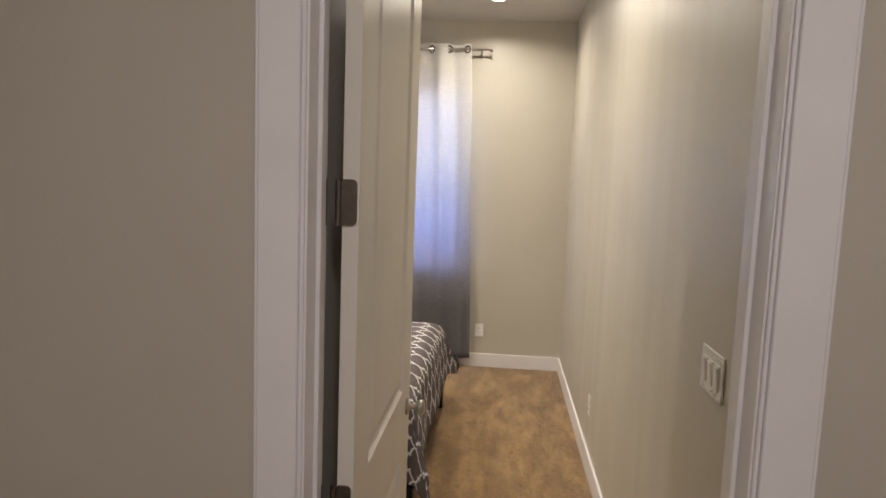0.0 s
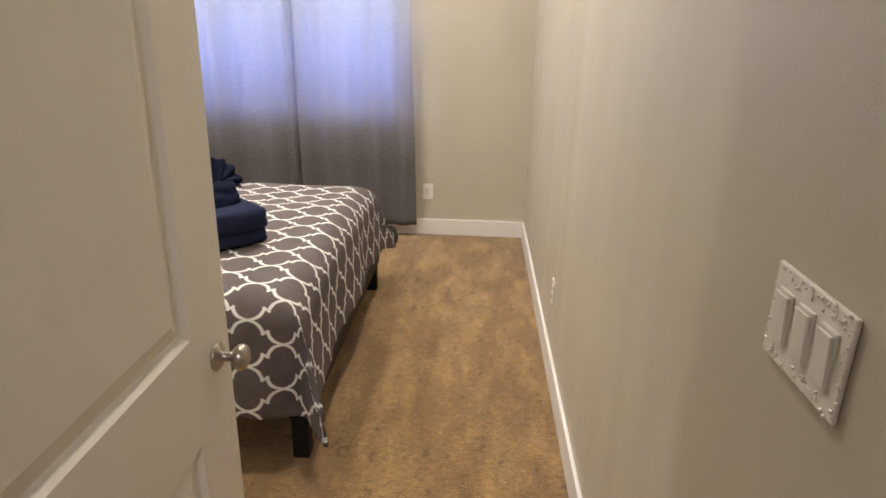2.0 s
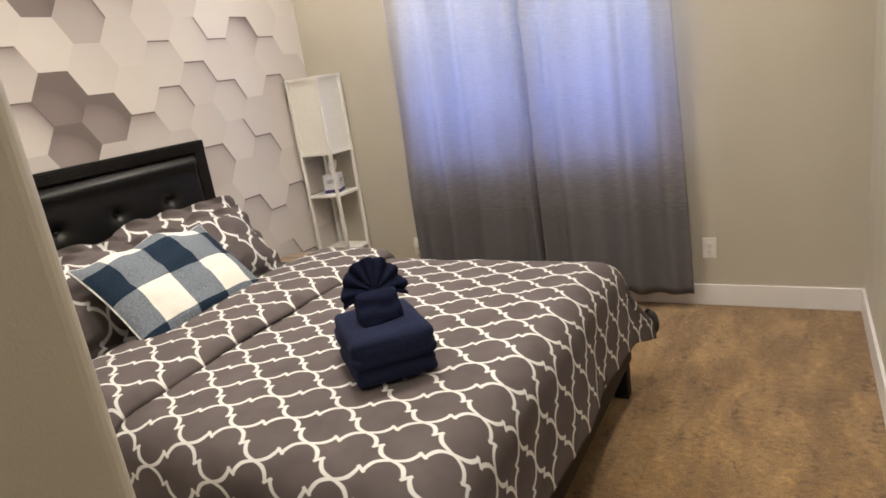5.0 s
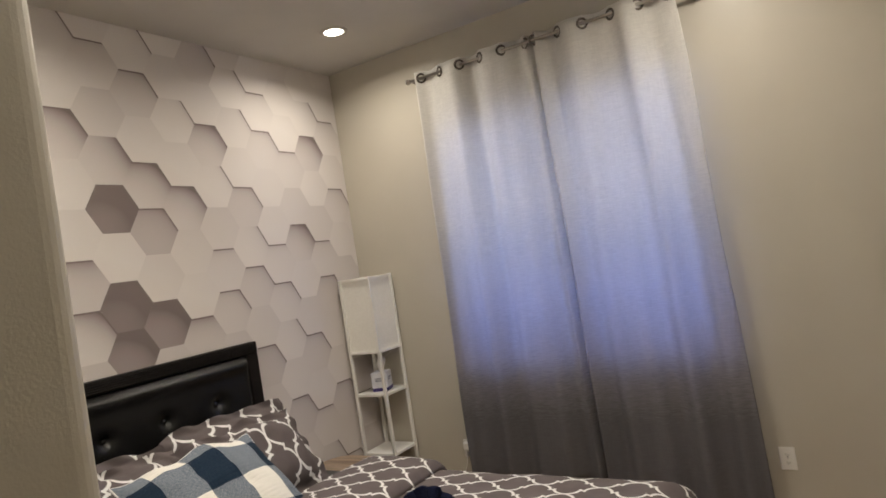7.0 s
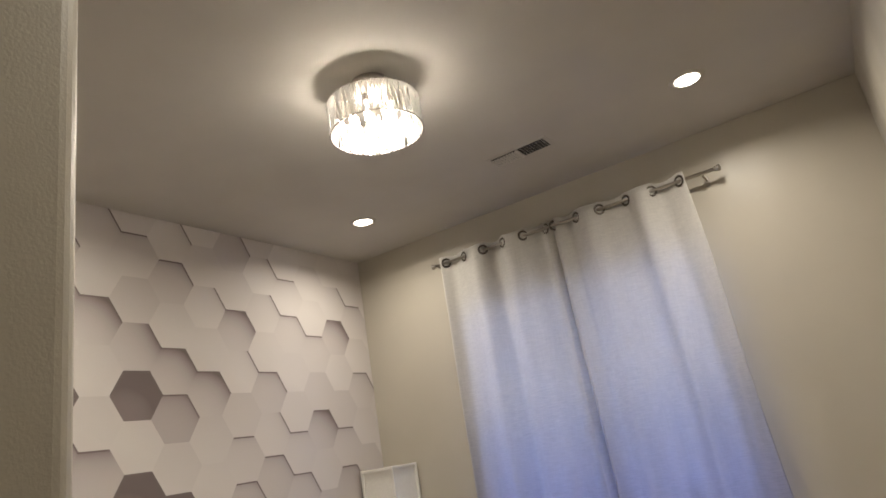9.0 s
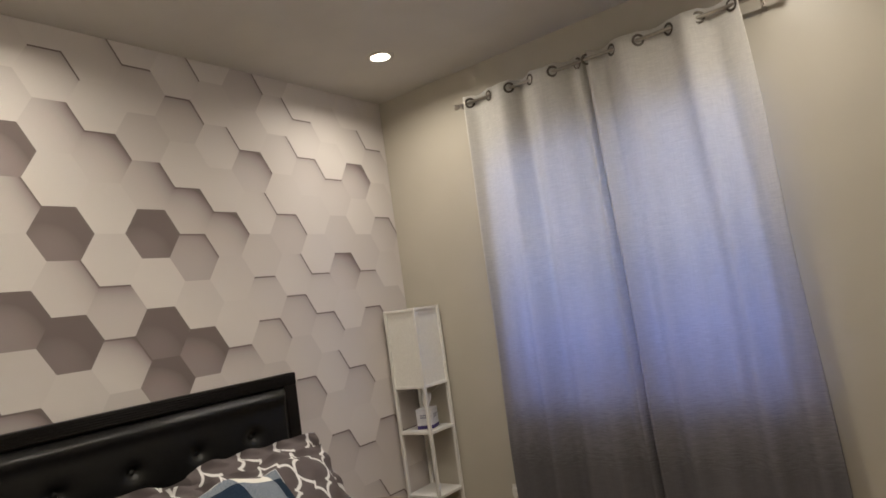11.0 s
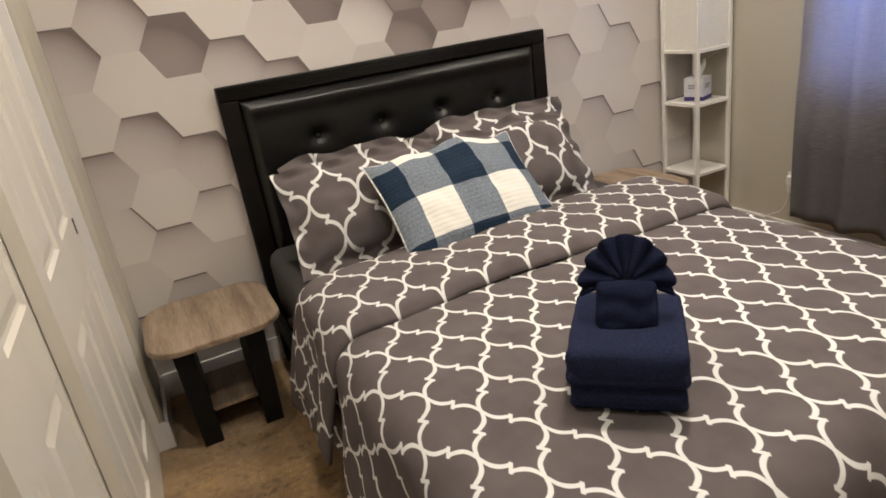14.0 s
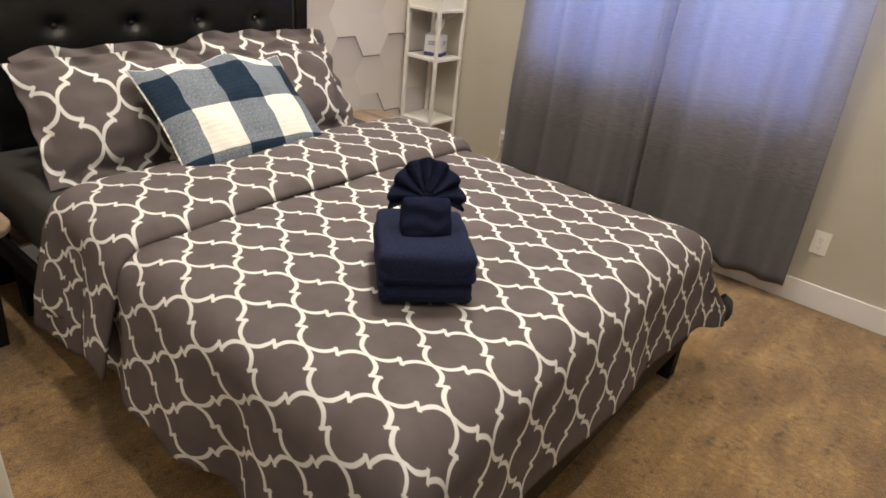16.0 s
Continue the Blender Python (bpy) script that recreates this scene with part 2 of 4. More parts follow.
def plaid_material():
    """Quilted buffalo check in white, mid blue and deep blue, along the pillow's UV (0 to 1)."""
    m = mat("quilted_buffalo_check", (0.5, 0.5, 0.5), 0.95, spec=0.1)
    n = Nodes(m)
    uv = n.coord("UV")
    x, y, _ = n.split(uv)

    def band(v, count, off):
        a = n.math("FRACT", n.math("ADD", n.math("MULTIPLY", v, count / 2), off))
        return n.math("GREATER_THAN", a, 0.5)
    total = n.math("ADD", band(x, 4.21, 0.658), band(y, 2.74, 0.83))
    chamb = n.noise(n.scaled(uv, (60, 220, 1)), 1.0, 4)
    mid = n.ramp(chamb, [(0.32, (0.072, 0.092, 0.125)), (0.68, (0.255, 0.280, 0.315))])
    deep = n.ramp(chamb, [(0.3, (0.008, 0.017, 0.034)), (0.7, (0.022, 0.038, 0.062))])
    c = n.mix(n.math("GREATER_THAN", total, 0.5), (0.72, 0.70, 0.65, 1), mid)
    c = n.mix(n.math("GREATER_THAN", total, 1.5), c, deep)
    n.put(c, n.bsdf.inputs["Base Color"])
    q = n.math("PINGPONG", n.math("MULTIPLY", y, 26.0), 0.5)
    n.bump(n.math("ADD", n.math("POWER", q, 0.5), n.math("MULTIPLY", chamb, 0.3)), 0.45, 0.005)
    return m


def wood_material(name, a, b, axis=(2.2, 16, 16)):
    m = mat(name, a, 0.5)
    n = Nodes(m)
    co = n.scaled(n.coord(), axis)
    g = n.noise(co, 1.5, 6)
    g2 = n.noise(n.scaled(n.coord(), tuple(v * 9 for v in axis)), 1.0, 3)
    f = n.math("ADD", n.math("MULTIPLY", g, 0.7), n.math("MULTIPLY", g2, 0.3))
    n.put(n.ramp(f, [(0.36, b), (0.62, a)]), n.bsdf.inputs["Base Color"])
    n.bump(f, 0.15, 0.002)
    return m


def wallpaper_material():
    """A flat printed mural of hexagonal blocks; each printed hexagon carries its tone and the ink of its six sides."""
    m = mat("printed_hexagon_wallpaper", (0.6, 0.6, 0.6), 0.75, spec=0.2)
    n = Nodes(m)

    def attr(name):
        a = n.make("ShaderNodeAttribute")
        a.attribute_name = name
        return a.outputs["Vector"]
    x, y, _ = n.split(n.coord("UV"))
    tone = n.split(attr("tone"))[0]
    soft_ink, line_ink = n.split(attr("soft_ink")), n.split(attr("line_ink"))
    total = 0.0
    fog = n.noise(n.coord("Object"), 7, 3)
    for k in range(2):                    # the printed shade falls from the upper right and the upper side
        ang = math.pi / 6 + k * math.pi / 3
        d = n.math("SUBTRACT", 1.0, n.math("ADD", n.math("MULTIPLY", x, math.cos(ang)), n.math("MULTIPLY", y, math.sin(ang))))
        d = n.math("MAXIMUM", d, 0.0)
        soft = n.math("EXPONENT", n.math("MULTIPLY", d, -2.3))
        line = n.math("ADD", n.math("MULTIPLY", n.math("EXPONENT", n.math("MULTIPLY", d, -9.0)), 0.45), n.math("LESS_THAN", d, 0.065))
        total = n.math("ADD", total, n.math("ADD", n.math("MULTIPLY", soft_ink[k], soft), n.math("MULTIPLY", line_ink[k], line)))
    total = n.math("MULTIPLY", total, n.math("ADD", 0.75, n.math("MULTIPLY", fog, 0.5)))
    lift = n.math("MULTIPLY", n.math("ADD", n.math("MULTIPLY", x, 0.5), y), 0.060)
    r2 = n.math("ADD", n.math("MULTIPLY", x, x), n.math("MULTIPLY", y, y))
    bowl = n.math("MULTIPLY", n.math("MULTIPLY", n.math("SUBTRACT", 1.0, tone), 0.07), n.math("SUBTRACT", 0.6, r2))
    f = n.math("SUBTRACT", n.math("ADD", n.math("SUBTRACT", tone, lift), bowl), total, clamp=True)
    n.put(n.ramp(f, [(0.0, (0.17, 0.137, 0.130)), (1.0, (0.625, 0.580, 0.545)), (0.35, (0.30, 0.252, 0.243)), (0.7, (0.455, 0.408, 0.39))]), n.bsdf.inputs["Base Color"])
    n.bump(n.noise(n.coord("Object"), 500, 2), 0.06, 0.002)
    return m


def glass_material():
    m = bpy.data.materials.new("clear_glass")
    m.use_nodes = True
    b = m.node_tree.nodes["Principled BSDF"]
    b.inputs["Roughness"].default_value, b.inputs["Transmission Weight"].default_value, b.inputs["IOR"].default_value = 0.02, 1.0, 1.45
    return m


def glow_material(name, colour, power):
    m = bpy.data.materials.new(name)
    m.use_nodes = True
    b = m.node_tree.nodes["Principled BSDF"]
    b.inputs["Base Color"].default_value = (*colour, 1)
    b.inputs["Emission Color"].default_value, b.inputs["Emission Strength"].default_value = (*colour, 1), power
    return m


def rolled(m):
    """Vertical roller lap marks in the sheen of a painted wall."""
    n = Nodes(m)
    lap = n.noise(n.scaled(n.coord(), (5, 5, 0.18)), 1.4, 3)
    n.put(n.ramp(lap, [(0.35, (0.34, 0.34, 0.34)), (0.65, (0.43, 0.43, 0.43))]), n.bsdf.inputs["Roughness"])


rolled(PAINT)
CARPET = carpet_material()
TRELLIS = trellis_material("taupe_trellis_cotton")
OMBRE = ombre_material()
PLAID = plaid_material()
OAK = wood_material("greyed_oak_laminate", (0.330, 0.245, 0.175), (0.150, 0.102, 0.070), (1.6, 15, 16))
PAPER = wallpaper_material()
GLASS = glass_material()
GLOW = glow_material("lamp_glow", (1.0, 0.88, 0.74), 14)
BULB = glow_material("bulb_glow", (1.0, 0.88, 0.74), 30)
def crystal_material():
    m = mat("crystal_rods", (0.78, 0.77, 0.75), 0.1, scale=50, spec=1.0)
    n = Nodes(m)
    tr = n.make("ShaderNodeBsdfTranslucent")
    tr.inputs["Color"].default_value = (0.95, 0.94, 0.92, 1)
    mx = n.make("ShaderNodeMixShader")
    mx.inputs[0].default_value = 0.35
    n.put(n.bsdf.outputs[0], mx.inputs[1]), n.put(tr.outputs[0], mx.inputs[2])
    n.put(mx.outputs[0], n.t.nodes["Material Output"].inputs["Surface"])
    return m


CRYSTAL = crystal_material()


# ---- building helpers ----
def finish(name, me, material, parent=None, label="", smooth=False):
    ob = new(name, me)
    if material:
        me.materials.append(material)
    if smooth:
        for p in me.polygons:
            p.use_smooth = True
    if parent:
        ob.parent = parent
    if label:
        tagged(ob, label)
    return ob


def part(name, bm, material, parent=None, label="", smooth=False):
    me = bpy.data.meshes.new(name)
    bmesh.ops.recalc_face_normals(bm, faces=bm.faces)
    bm.to_mesh(me)
    bm.free()
    return finish(name, me, material, parent, label, smooth)


def add_box(bm, lo, hi, bevel=0.0, segs=2):
    c, s = (Vector(lo) + Vector(hi)) / 2, Vector(hi) - Vector(lo)
    v = bmesh.ops.create_cube(bm, size=1, matrix=Matrix.Translation(c) @ Matrix.Diagonal((*s, 1)))["verts"]
    if bevel:
        e = list({e for w in v for e in w.link_edges})
        bmesh.ops.bevel(bm, geom=e, offset=bevel, segments=segs, affect="EDGES", profile=0.5)
    return bm


def box(lo, hi, bevel=0.0, segs=2):
    return add_box(bmesh.new(), lo, hi, bevel, segs)


def add_rod(bm, a, b, r, r2=None, segs=14):
    a, b = Vector(a), Vector(b)
    m = Matrix.Translation((a + b) / 2) @ (b - a).to_track_quat("Z", "Y").to_matrix().to_4x4()
    bmesh.ops.create_cone(bm, cap_ends=True, segments=segs, radius1=r, radius2=r if r2 is None else r2, depth=(b - a).length, matrix=m)
    return bm


def rod(a, b, r, r2=None, segs=14):
    return add_rod(bmesh.new(), a, b, r, r2, segs)


def lathe(profile, segs=24):
    """A turned body about z from (radius, height) pairs."""
    bm = bmesh.new()
    rings = [[bm.verts.new((r * math.cos(2 * math.pi * k / segs), r * math.sin(2 * math.pi * k / segs), z)) for k in range(segs)] for r, z in profile]
    for lo, hi in zip(rings, rings[1:]):
        for k in range(segs):
            bm.faces.new((lo[k], lo[(k + 1) % segs], hi[(k + 1) % segs], hi[k]))
    bm.faces.new(rings[0][::-1]), bm.faces.new(rings[-1])
    return bm


def prism(outline, z0, z1, bevel=0.0):
    """A slab from an outline of (x, y)."""
    bm = bmesh.new()
    f = bm.faces.new([bm.verts.new((x, y, z0)) for x, y in outline])
    up = bmesh.ops.extrude_face_region(bm, geom=[f])["geom"]
    bmesh.ops.translate(bm, verts=[g for g in up if isinstance(g, bmesh.types.BMVert)], vec=(0, 0, z1 - z0))
    if bevel:
        bmesh.ops.bevel(bm, geom=[e for e in bm.edges if abs(e.verts[0].co.z - e.verts[1].co.z) < 1e-6], offset=bevel, segments=2, affect="EDGES")
    return bm


def rounded(x0, y0, x1, y1, r, steps=8):
    pts = []
    for cx, cy, a0 in ((x1 - r, y1 - r, 0), (x0 + r, y1 - r, 90), (x0 + r, y0 + r, 180), (x1 - r, y0 + r, 270)):
        pts += [(cx + r * math.cos(radians(a0 + 90 * k / steps)), cy + r * math.sin(radians(a0 + 90 * k / steps))) for k in range(steps + 1)]
    return pts


def grid_mesh(name, nu, nv, fn, uvfn=None):
    """A sheet of nu x nv cells from fn(u, v), u and v from 0 to 1."""
    verts = [tuple(fn(i / nu, j / nv)) for j in range(nv + 1) for i in range(nu + 1)]
    faces = [(j * (nu + 1) + i, j * (nu + 1) + i + 1, (j + 1) * (nu + 1) + i + 1, (j + 1) * (nu + 1) + i) for j in range(nv) for i in range(nu)]
    me = bpy.data.meshes.new(name)
    me.from_pydata(verts, [], faces)
    if uvfn:
        uv = me.uv_layers.new(name="UVMap")
        for p in me.polygons:
            for li in p.loop_indices:
                vi = me.loops[li].vertex_index
                uv.data[li].uv = uvfn((vi % (nu + 1)) / nu, (vi // (nu + 1)) / nv)
    return me


def thing(name, place, label, category, group="", rz=0.0):
    ob = new(name)
    ob.empty_display_size = 0.1
    ob.matrix_world = pose(*place, 0, 0, rz)
    return tagged(ob, label, category, group)


def structure(name, bm, material, label, category="", smooth=False):
    return tagged(part(name, bm, material, smooth=smooth), label, category or name.split("_")[0], kind="structure")


def nz(x, y, z=0.0):
    return noise.noise(Vector((x, y, z)))


# ---- shell ----
floor_ob = structure("floor", box((W - 0.12, -2.7, -0.12), (0.9, L + 0.14, 0)), CARPET, "tan plush wall-to-wall carpet with trodden patches", "carpet")
structure("ceiling", box((W - 0.12, -0.12, H), (0.12, L + 0.14, H + 0.1)), CEIL, "pale greige painted flat ceiling", "ceiling")
structure("ceiling_hall", box((-1.7, -2.7, H + 0.002), (0.9, -0.122, H + 0.1)), CEIL, "pale painted hall ceiling", "ceiling")
structure("wall_east", box((0, 0.0, 0), (0.12, L, H)), PAINT, "greige satin painted wall", "wall")
wall_west = structure("wall_west", box((W - 0.12, CY - 0.9, 0), (W, L, H)), PAINT, "feature wall behind the bed", "wall")
WX0, WX1, WZ0, WZ1 = -2.45, -0.89, 0.82, 2.44
bm = box((W - 0.12, L, 0), (WX0, L + 0.14, H))
add_box(bm, (WX1, L, 0), (0.12, L + 0.14, H))
add_box(bm, (WX0, L, 0), (WX1, L + 0.14, WZ0))
add_box(bm, (WX0, L, WZ1), (WX1, L + 0.14, H))
structure("wall_north", bm, PAINT, "greige painted wall with a window behind curtains", "wall")

# door wall, with its opening, and the hall in front of it
DX0, DX1, DZ = -0.923, -0.090, 2.46
bm = box((-1.7, -0.12, 0), (DX0 - 0.02, 0.0, H))
add_box(bm, (DX1 + 0.02, -0.12, 0), (0.9, 0.0, H))
add_box(bm, (DX0 - 0.02, -0.12, DZ + 0.02), (DX1 + 0.02, 0.0, H))
structure("wall_south", bm, PAINT, "greige painted wall around the bedroom doorway", "wall")
structure("wall_hall_west", box((-1.82, -2.7, 0), (-1.7, -0.12, H)), PAINT, "greige painted hall wall", "wall")
structure("wall_hall_east", box((0.9, -2.7, 0), (1.02, 0.0, H)), PAINT, "greige painted hall wall", "wall")
structure("wall_hall_south", box((-1.82, -2.82, 0), (1.02, -2.7, H)), PAINT, "greige painted hall wall", "wall")


def bullnose_wall(x0, y0, x1, y1, z0, z1, corners, r=0.028):
    """An upright wall block whose named corners are rounded."""
    pts = []
    for (cx, cy, sx, sy, a0, key) in ((x1, y1, -1, -1, 0, "ne"), (x0, y1, 1, -1, 90, "nw"), (x0, y0, 1, 1, 180, "sw"), (x1, y0, -1, 1, 270, "se")):
        if key in corners:
            pts += [(cx + sx * r + r * math.cos(radians(a0 + 90 * k / 6)), cy + sy * r + r * math.sin(radians(a0 + 90 * k / 6))) for k in range(7)]
        else:
            pts.append((cx, cy))
    return prism(pts, z0, z1)


CO0, CO1, CZ = -2.87, -1.20, 2.42       # closet opening
structure("wall_passage", bullnose_wall(CX - 0.10, 0.0, CX, CY - 0.12, 0, H, ()), PAINT, "greige painted passage wall", "wall")
structure("wall_closet_near", bullnose_wall(CO1, CY - 0.12, CX, CY, 0, H, ("ne", "nw")), PAINT, "greige painted wall end with rounded corners", "wall")
structure("wall_closet_far", bullnose_wall(W, CY - 0.12, CO0, CY, 0, H, ("ne",)), PAINT, "greige painted return wall with a rounded corner", "wall")
structure("wall_closet_header", box((CO0, CY - 0.12, CZ), (CO1, CY, H)), PAINT, "greige painted header above the closet", "wall")
structure("wall_closet_back", box((W, CY - 0.9, 0), (CX - 0.10, CY - 0.80, H)), PAINT, "plain closet back wall", "wall")


def skirting(name, a, b, into, h=0.122, t=0.014):
    """A baseboard run from a to b on the floor; into points away from the wall."""
    lo = (min(a[0], b[0], a[0] + into[0] * t, b[0] + into[0] * t), min(a[1], b[1], a[1] + into[1] * t, b[1] + into[1] * t), 0.0)
    hi = (max(a[0], b[0], a[0] + into[0] * t, b[0] + into[0] * t), max(a[1], b[1], a[1] + into[1] * t, b[1] + into[1] * t), h)
    return structure(name, box(lo, hi, 0.003), TRIM, "white painted flat baseboard", "baseboard")


skirting("baseboard_east", (0, 0.09), (0, L), (-1, 0))
skirting("baseboard_north", (W + 0.014, L), (-0.014, L), (0, -1))
skirting("baseboard_west", (W, CY + 0.014), (W, L - 0.014), (1, 0))
skirting("baseboard_closet", (W + 0.014, CY), (CO0 + 0.004, CY), (0, 1))
skirting("baseboard_return", (CO0, CY - 0.10), (CO0, CY + 0.014), (1, 0))
skirting("baseboard_passage", (CX, 0.02), (CX, CY), (1, 0))
skirting("baseboard_near_return", (CO1, CY), (CX + 0.014, CY), (0, 1))


# ---- doorway and door ----
def casing(x0, x1, y, into, z1):
    """Flat board with eased edges on one side of the doorway, one upright."""
    bm = bmesh.new()
    inner, outer = (x0, x1)
    s = 1 if outer > inner else -1
    w = abs(outer - inner)
    for a, b, t in ((0.004, 0.012, 0.009), (0.012, 0.93 * w, 0.017), (0.93 * w, w, 0.014)):
        xa, xb = inner + s * a, inner + s * b
        add_box(bm, (min(xa, xb), min(y, y + into * t), 0), (max(xa, xb), max(y, y + into * t), z1), 0.002, 1)
    return bm


door_frame = thing("door_frame", (0, 0, 0), "white painted door frame with flat casing boards", "door frame")
door_frame["kind"] = "structure"
part("casing", casing(DX0, DX0 - 0.098, -0.12, -1, DZ + 0.1), TRIM, door_frame)
part("casing", casing(DX1, DX1 + 0.111, -0.12, -1, DZ + 0.1), TRIM, door_frame)
part("head_casing", box((DX0, -0.136, DZ), (DX1, -0.12, DZ + 0.1), 0.003), TRIM, door_frame)
part("jamb", box((DX0 - 0.02, -0.12, 0), (DX0, 0.012, DZ), 0.002), TRIM, door_frame)
part("jamb", box((DX1, -0.12, 0), (DX1 + 0.02, 0.012, DZ), 0.002), TRIM, door_frame)
part("door_stop", box((DX1 - 0.010, -0.064, 0), (DX1, -0.030, DZ), 0.002), TRIM, door_frame)
part("door_stop", box((DX0, -0.064, 0), (DX0 + 0.010, -0.030, DZ), 0.002), TRIM, door_frame)
part("head_jamb", box((DX0, -0.12, DZ), (DX1, 0.0, DZ + 0.02)), TRIM, door_frame)
part("room_casing", box((DX1 + 0.002, 0.0, 0), (-0.001, 0.018, DZ + 0.1), 0.003), TRIM, door_frame)


def panel_door(width, height, thick, panels, stile):
    """A door slab in the x-z plane with sunk, raised-field panels on both faces. panels: (x0, z0, x1, z1)."""
    bm = bmesh.new()
    xs = sorted({0, width, *[p[0] for p in panels], *[p[2] for p in panels]})
    zs = sorted({0, height, *[p[1] for p in panels], *[p[3] for p in panels]})
    for side, y in ((-1, 0.0), (1, thick)):
        for xa, xb in zip(xs, xs[1:]):
            for za, zb in zip(zs, zs[1:]):
                hit = any(p[0] <= xa and xb <= p[2] and p[1] <= za and zb <= p[3] for p in panels)
                if not hit:
                    bm.faces.new([bm.verts.new(c) for c in ((xa, y, za), (xb, y, za), (xb, y, zb), (xa, y, zb))])
        for x0, z0, x1, z1 in panels:
            rings = []
            for inset, depth in ((0, 0), (0.010, 0.009), (0.020, 0.011), (0.052, 0.003), (0.058, 0.003)):
                yy = y - side * depth
                rings.append([bm.verts.new(c) for c in ((x0 + inset, yy, z0 + inset), (x1 - inset, yy, z0 + inset), (x1 - inset, yy, z1 - inset), (x0 + inset, yy, z1 - inset))])
            for a, b in zip(rings, rings[1:]):
                for k in range(4):
                    bm.faces.new((a[k], a[(k + 1) % 4], b[(k + 1) % 4], b[k]))
            bm.faces.new(rings[-1])
    for a, b in (((0, 0), (width, 0)), ((width, 0), (width, height)), ((width, height), (0, height)), ((0, height), (0, 0))):
        bm.faces.new([bm.verts.new(c) for c in ((a[0], 0, a[1]), (b[0], 0, b[1]), (b[0], thick, b[1]), (a[0], thick, a[1]))])
    bmesh.ops.remove_doubles(bm, verts=bm.verts, dist=1e-5)
    return bm


# bedroom door, standing open against the passage wall: local x runs from the hinge to the knob
DW, DT = 0.845, 0.035
door = thing("door_1", (-0.855, 0.011, 0.012), "off-white two-panel bedroom door standing open", "door", rz=90)
door["kind"] = "structure"
part("slab", panel_door(DW, 2.43, DT, [(0.160, 0.960, DW - 0.160, 2.28), (0.160, 0.22, DW - 0.160, 0.745)], 0.13), DOORPAINT, door)
for hz in (0.273, 0.933, 1.593, 2.253):
    hinge = part("hinge", rod((-0.006, DT + 0.008, hz - 0.048), (-0.006, DT + 0.008, hz + 0.048), 0.006), STEEL, door, "satin metal hinge")
    bm = prism(rounded(0.004, hz - 0.048, DT + 0.006, hz + 0.048, 0.011, 5), 0.0005, 0.0035)
    bmesh.ops.transform(bm, verts=bm.verts, matrix=Matrix(((0, 0, -1, 0), (1, 0, 0, 0), (0, 1, 0, 0), (0, 0, 0, 1))))
    part("leaf", bm, STEEL, hinge)
    part("jamb_leaf", box((-0.024, 0.0665, hz - 0.048), (-0.004, 0.0678, hz + 0.048), 0.0005), STEEL, hinge)
    for sz in (-0.03, 0.0, 0.03):
        part("screw", rod((-0.0048, 0.016, hz + sz), (-0.0030, 0.016, hz + sz), 0.004), STEEL, hinge)
for s, y0 in ((-1, 0.0), (1, DT)):
    bm = lathe([(0.0285, 0), (0.0285, 0.004), (0.022, 0.009), (0.010, 0.012), (0.0095, 0.030), (0.016, 0.034), (0.0245, 0.042), (0.0262, 0.050), (0.023, 0.058), (0.014, 0.063), (0.004, 0.0645)], 28)
    bmesh.ops.transform(bm, verts=bm.verts, matrix=Matrix.Translation((DW - 0.062, y0, 0.878)) @ Matrix.Diagonal((1, 1 if s < 0 else 0.86, 1, 1)) @ Matrix.Rotation(radians(90 if s < 0 else -90), 4, "X"))
    part("knob", bm, NICKEL, door, "brushed nickel round door knob", True)
part("latch_plate", box((DW - 0.001, 0.006, 0.843), (DW + 0.002, 0.029, 0.913), 0.0008), NICKEL, door)


# ---- closet ----
closet = thing("closet_door", (CO0 + 0.01, CY - 0.085, 0.015), "white six-panel sliding closet door", "closet door", "closet doors")
CWD = 0.87
cp = []
for x0, x1 in ((0.10, CWD / 2 - 0.05), (CWD / 2 + 0.05, CWD - 0.10)):
    cp += [(x0, 0.20, x1, 0.82), (x0, 1.00, x1, 1.78), (x0, 1.92, x1, 2.22)]
part("slab", panel_door(CWD, 2.34, 0.034, cp, 0.1), DOORPAINT, closet)
part("finger_pull", box((0.030, 0.033, 0.93), (0.046, 0.038, 0.985), 0.002), STEEL, closet, "small metal finger pull")
second = copy_thing(closet, pose(CO0 + 0.80, CY - 0.122, 0.015))
track = thing("closet_track", (0, 0, CZ - 0.07), "white painted sliding track and fascia above the closet doors", "door track")
part("fascia", box((CO0 + 0.002, CY - 0.030, 0), (CO1 - 0.002, CY - 0.014, 0.068), 0.002), TRIM, track)
part("rail", box((CO0 + 0.002, CY - 0.118, 0.05), (CO1 - 0.002, CY - 0.034, 0.069), 0.002), STEEL, track)
part("side_trim", box((CO0 + 0.0005, CY - 0.110, -CZ + 0.19), (CO0 + 0.014, CY - 0.020, 0.0), 0.002), TRIM, track)

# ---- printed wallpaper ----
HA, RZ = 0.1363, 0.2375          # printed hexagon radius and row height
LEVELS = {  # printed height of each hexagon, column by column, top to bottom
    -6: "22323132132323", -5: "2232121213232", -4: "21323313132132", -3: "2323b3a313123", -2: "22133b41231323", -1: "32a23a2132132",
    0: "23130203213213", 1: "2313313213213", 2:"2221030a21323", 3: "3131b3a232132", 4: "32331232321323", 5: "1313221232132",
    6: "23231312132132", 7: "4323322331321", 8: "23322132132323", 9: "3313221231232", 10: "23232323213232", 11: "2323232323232"}


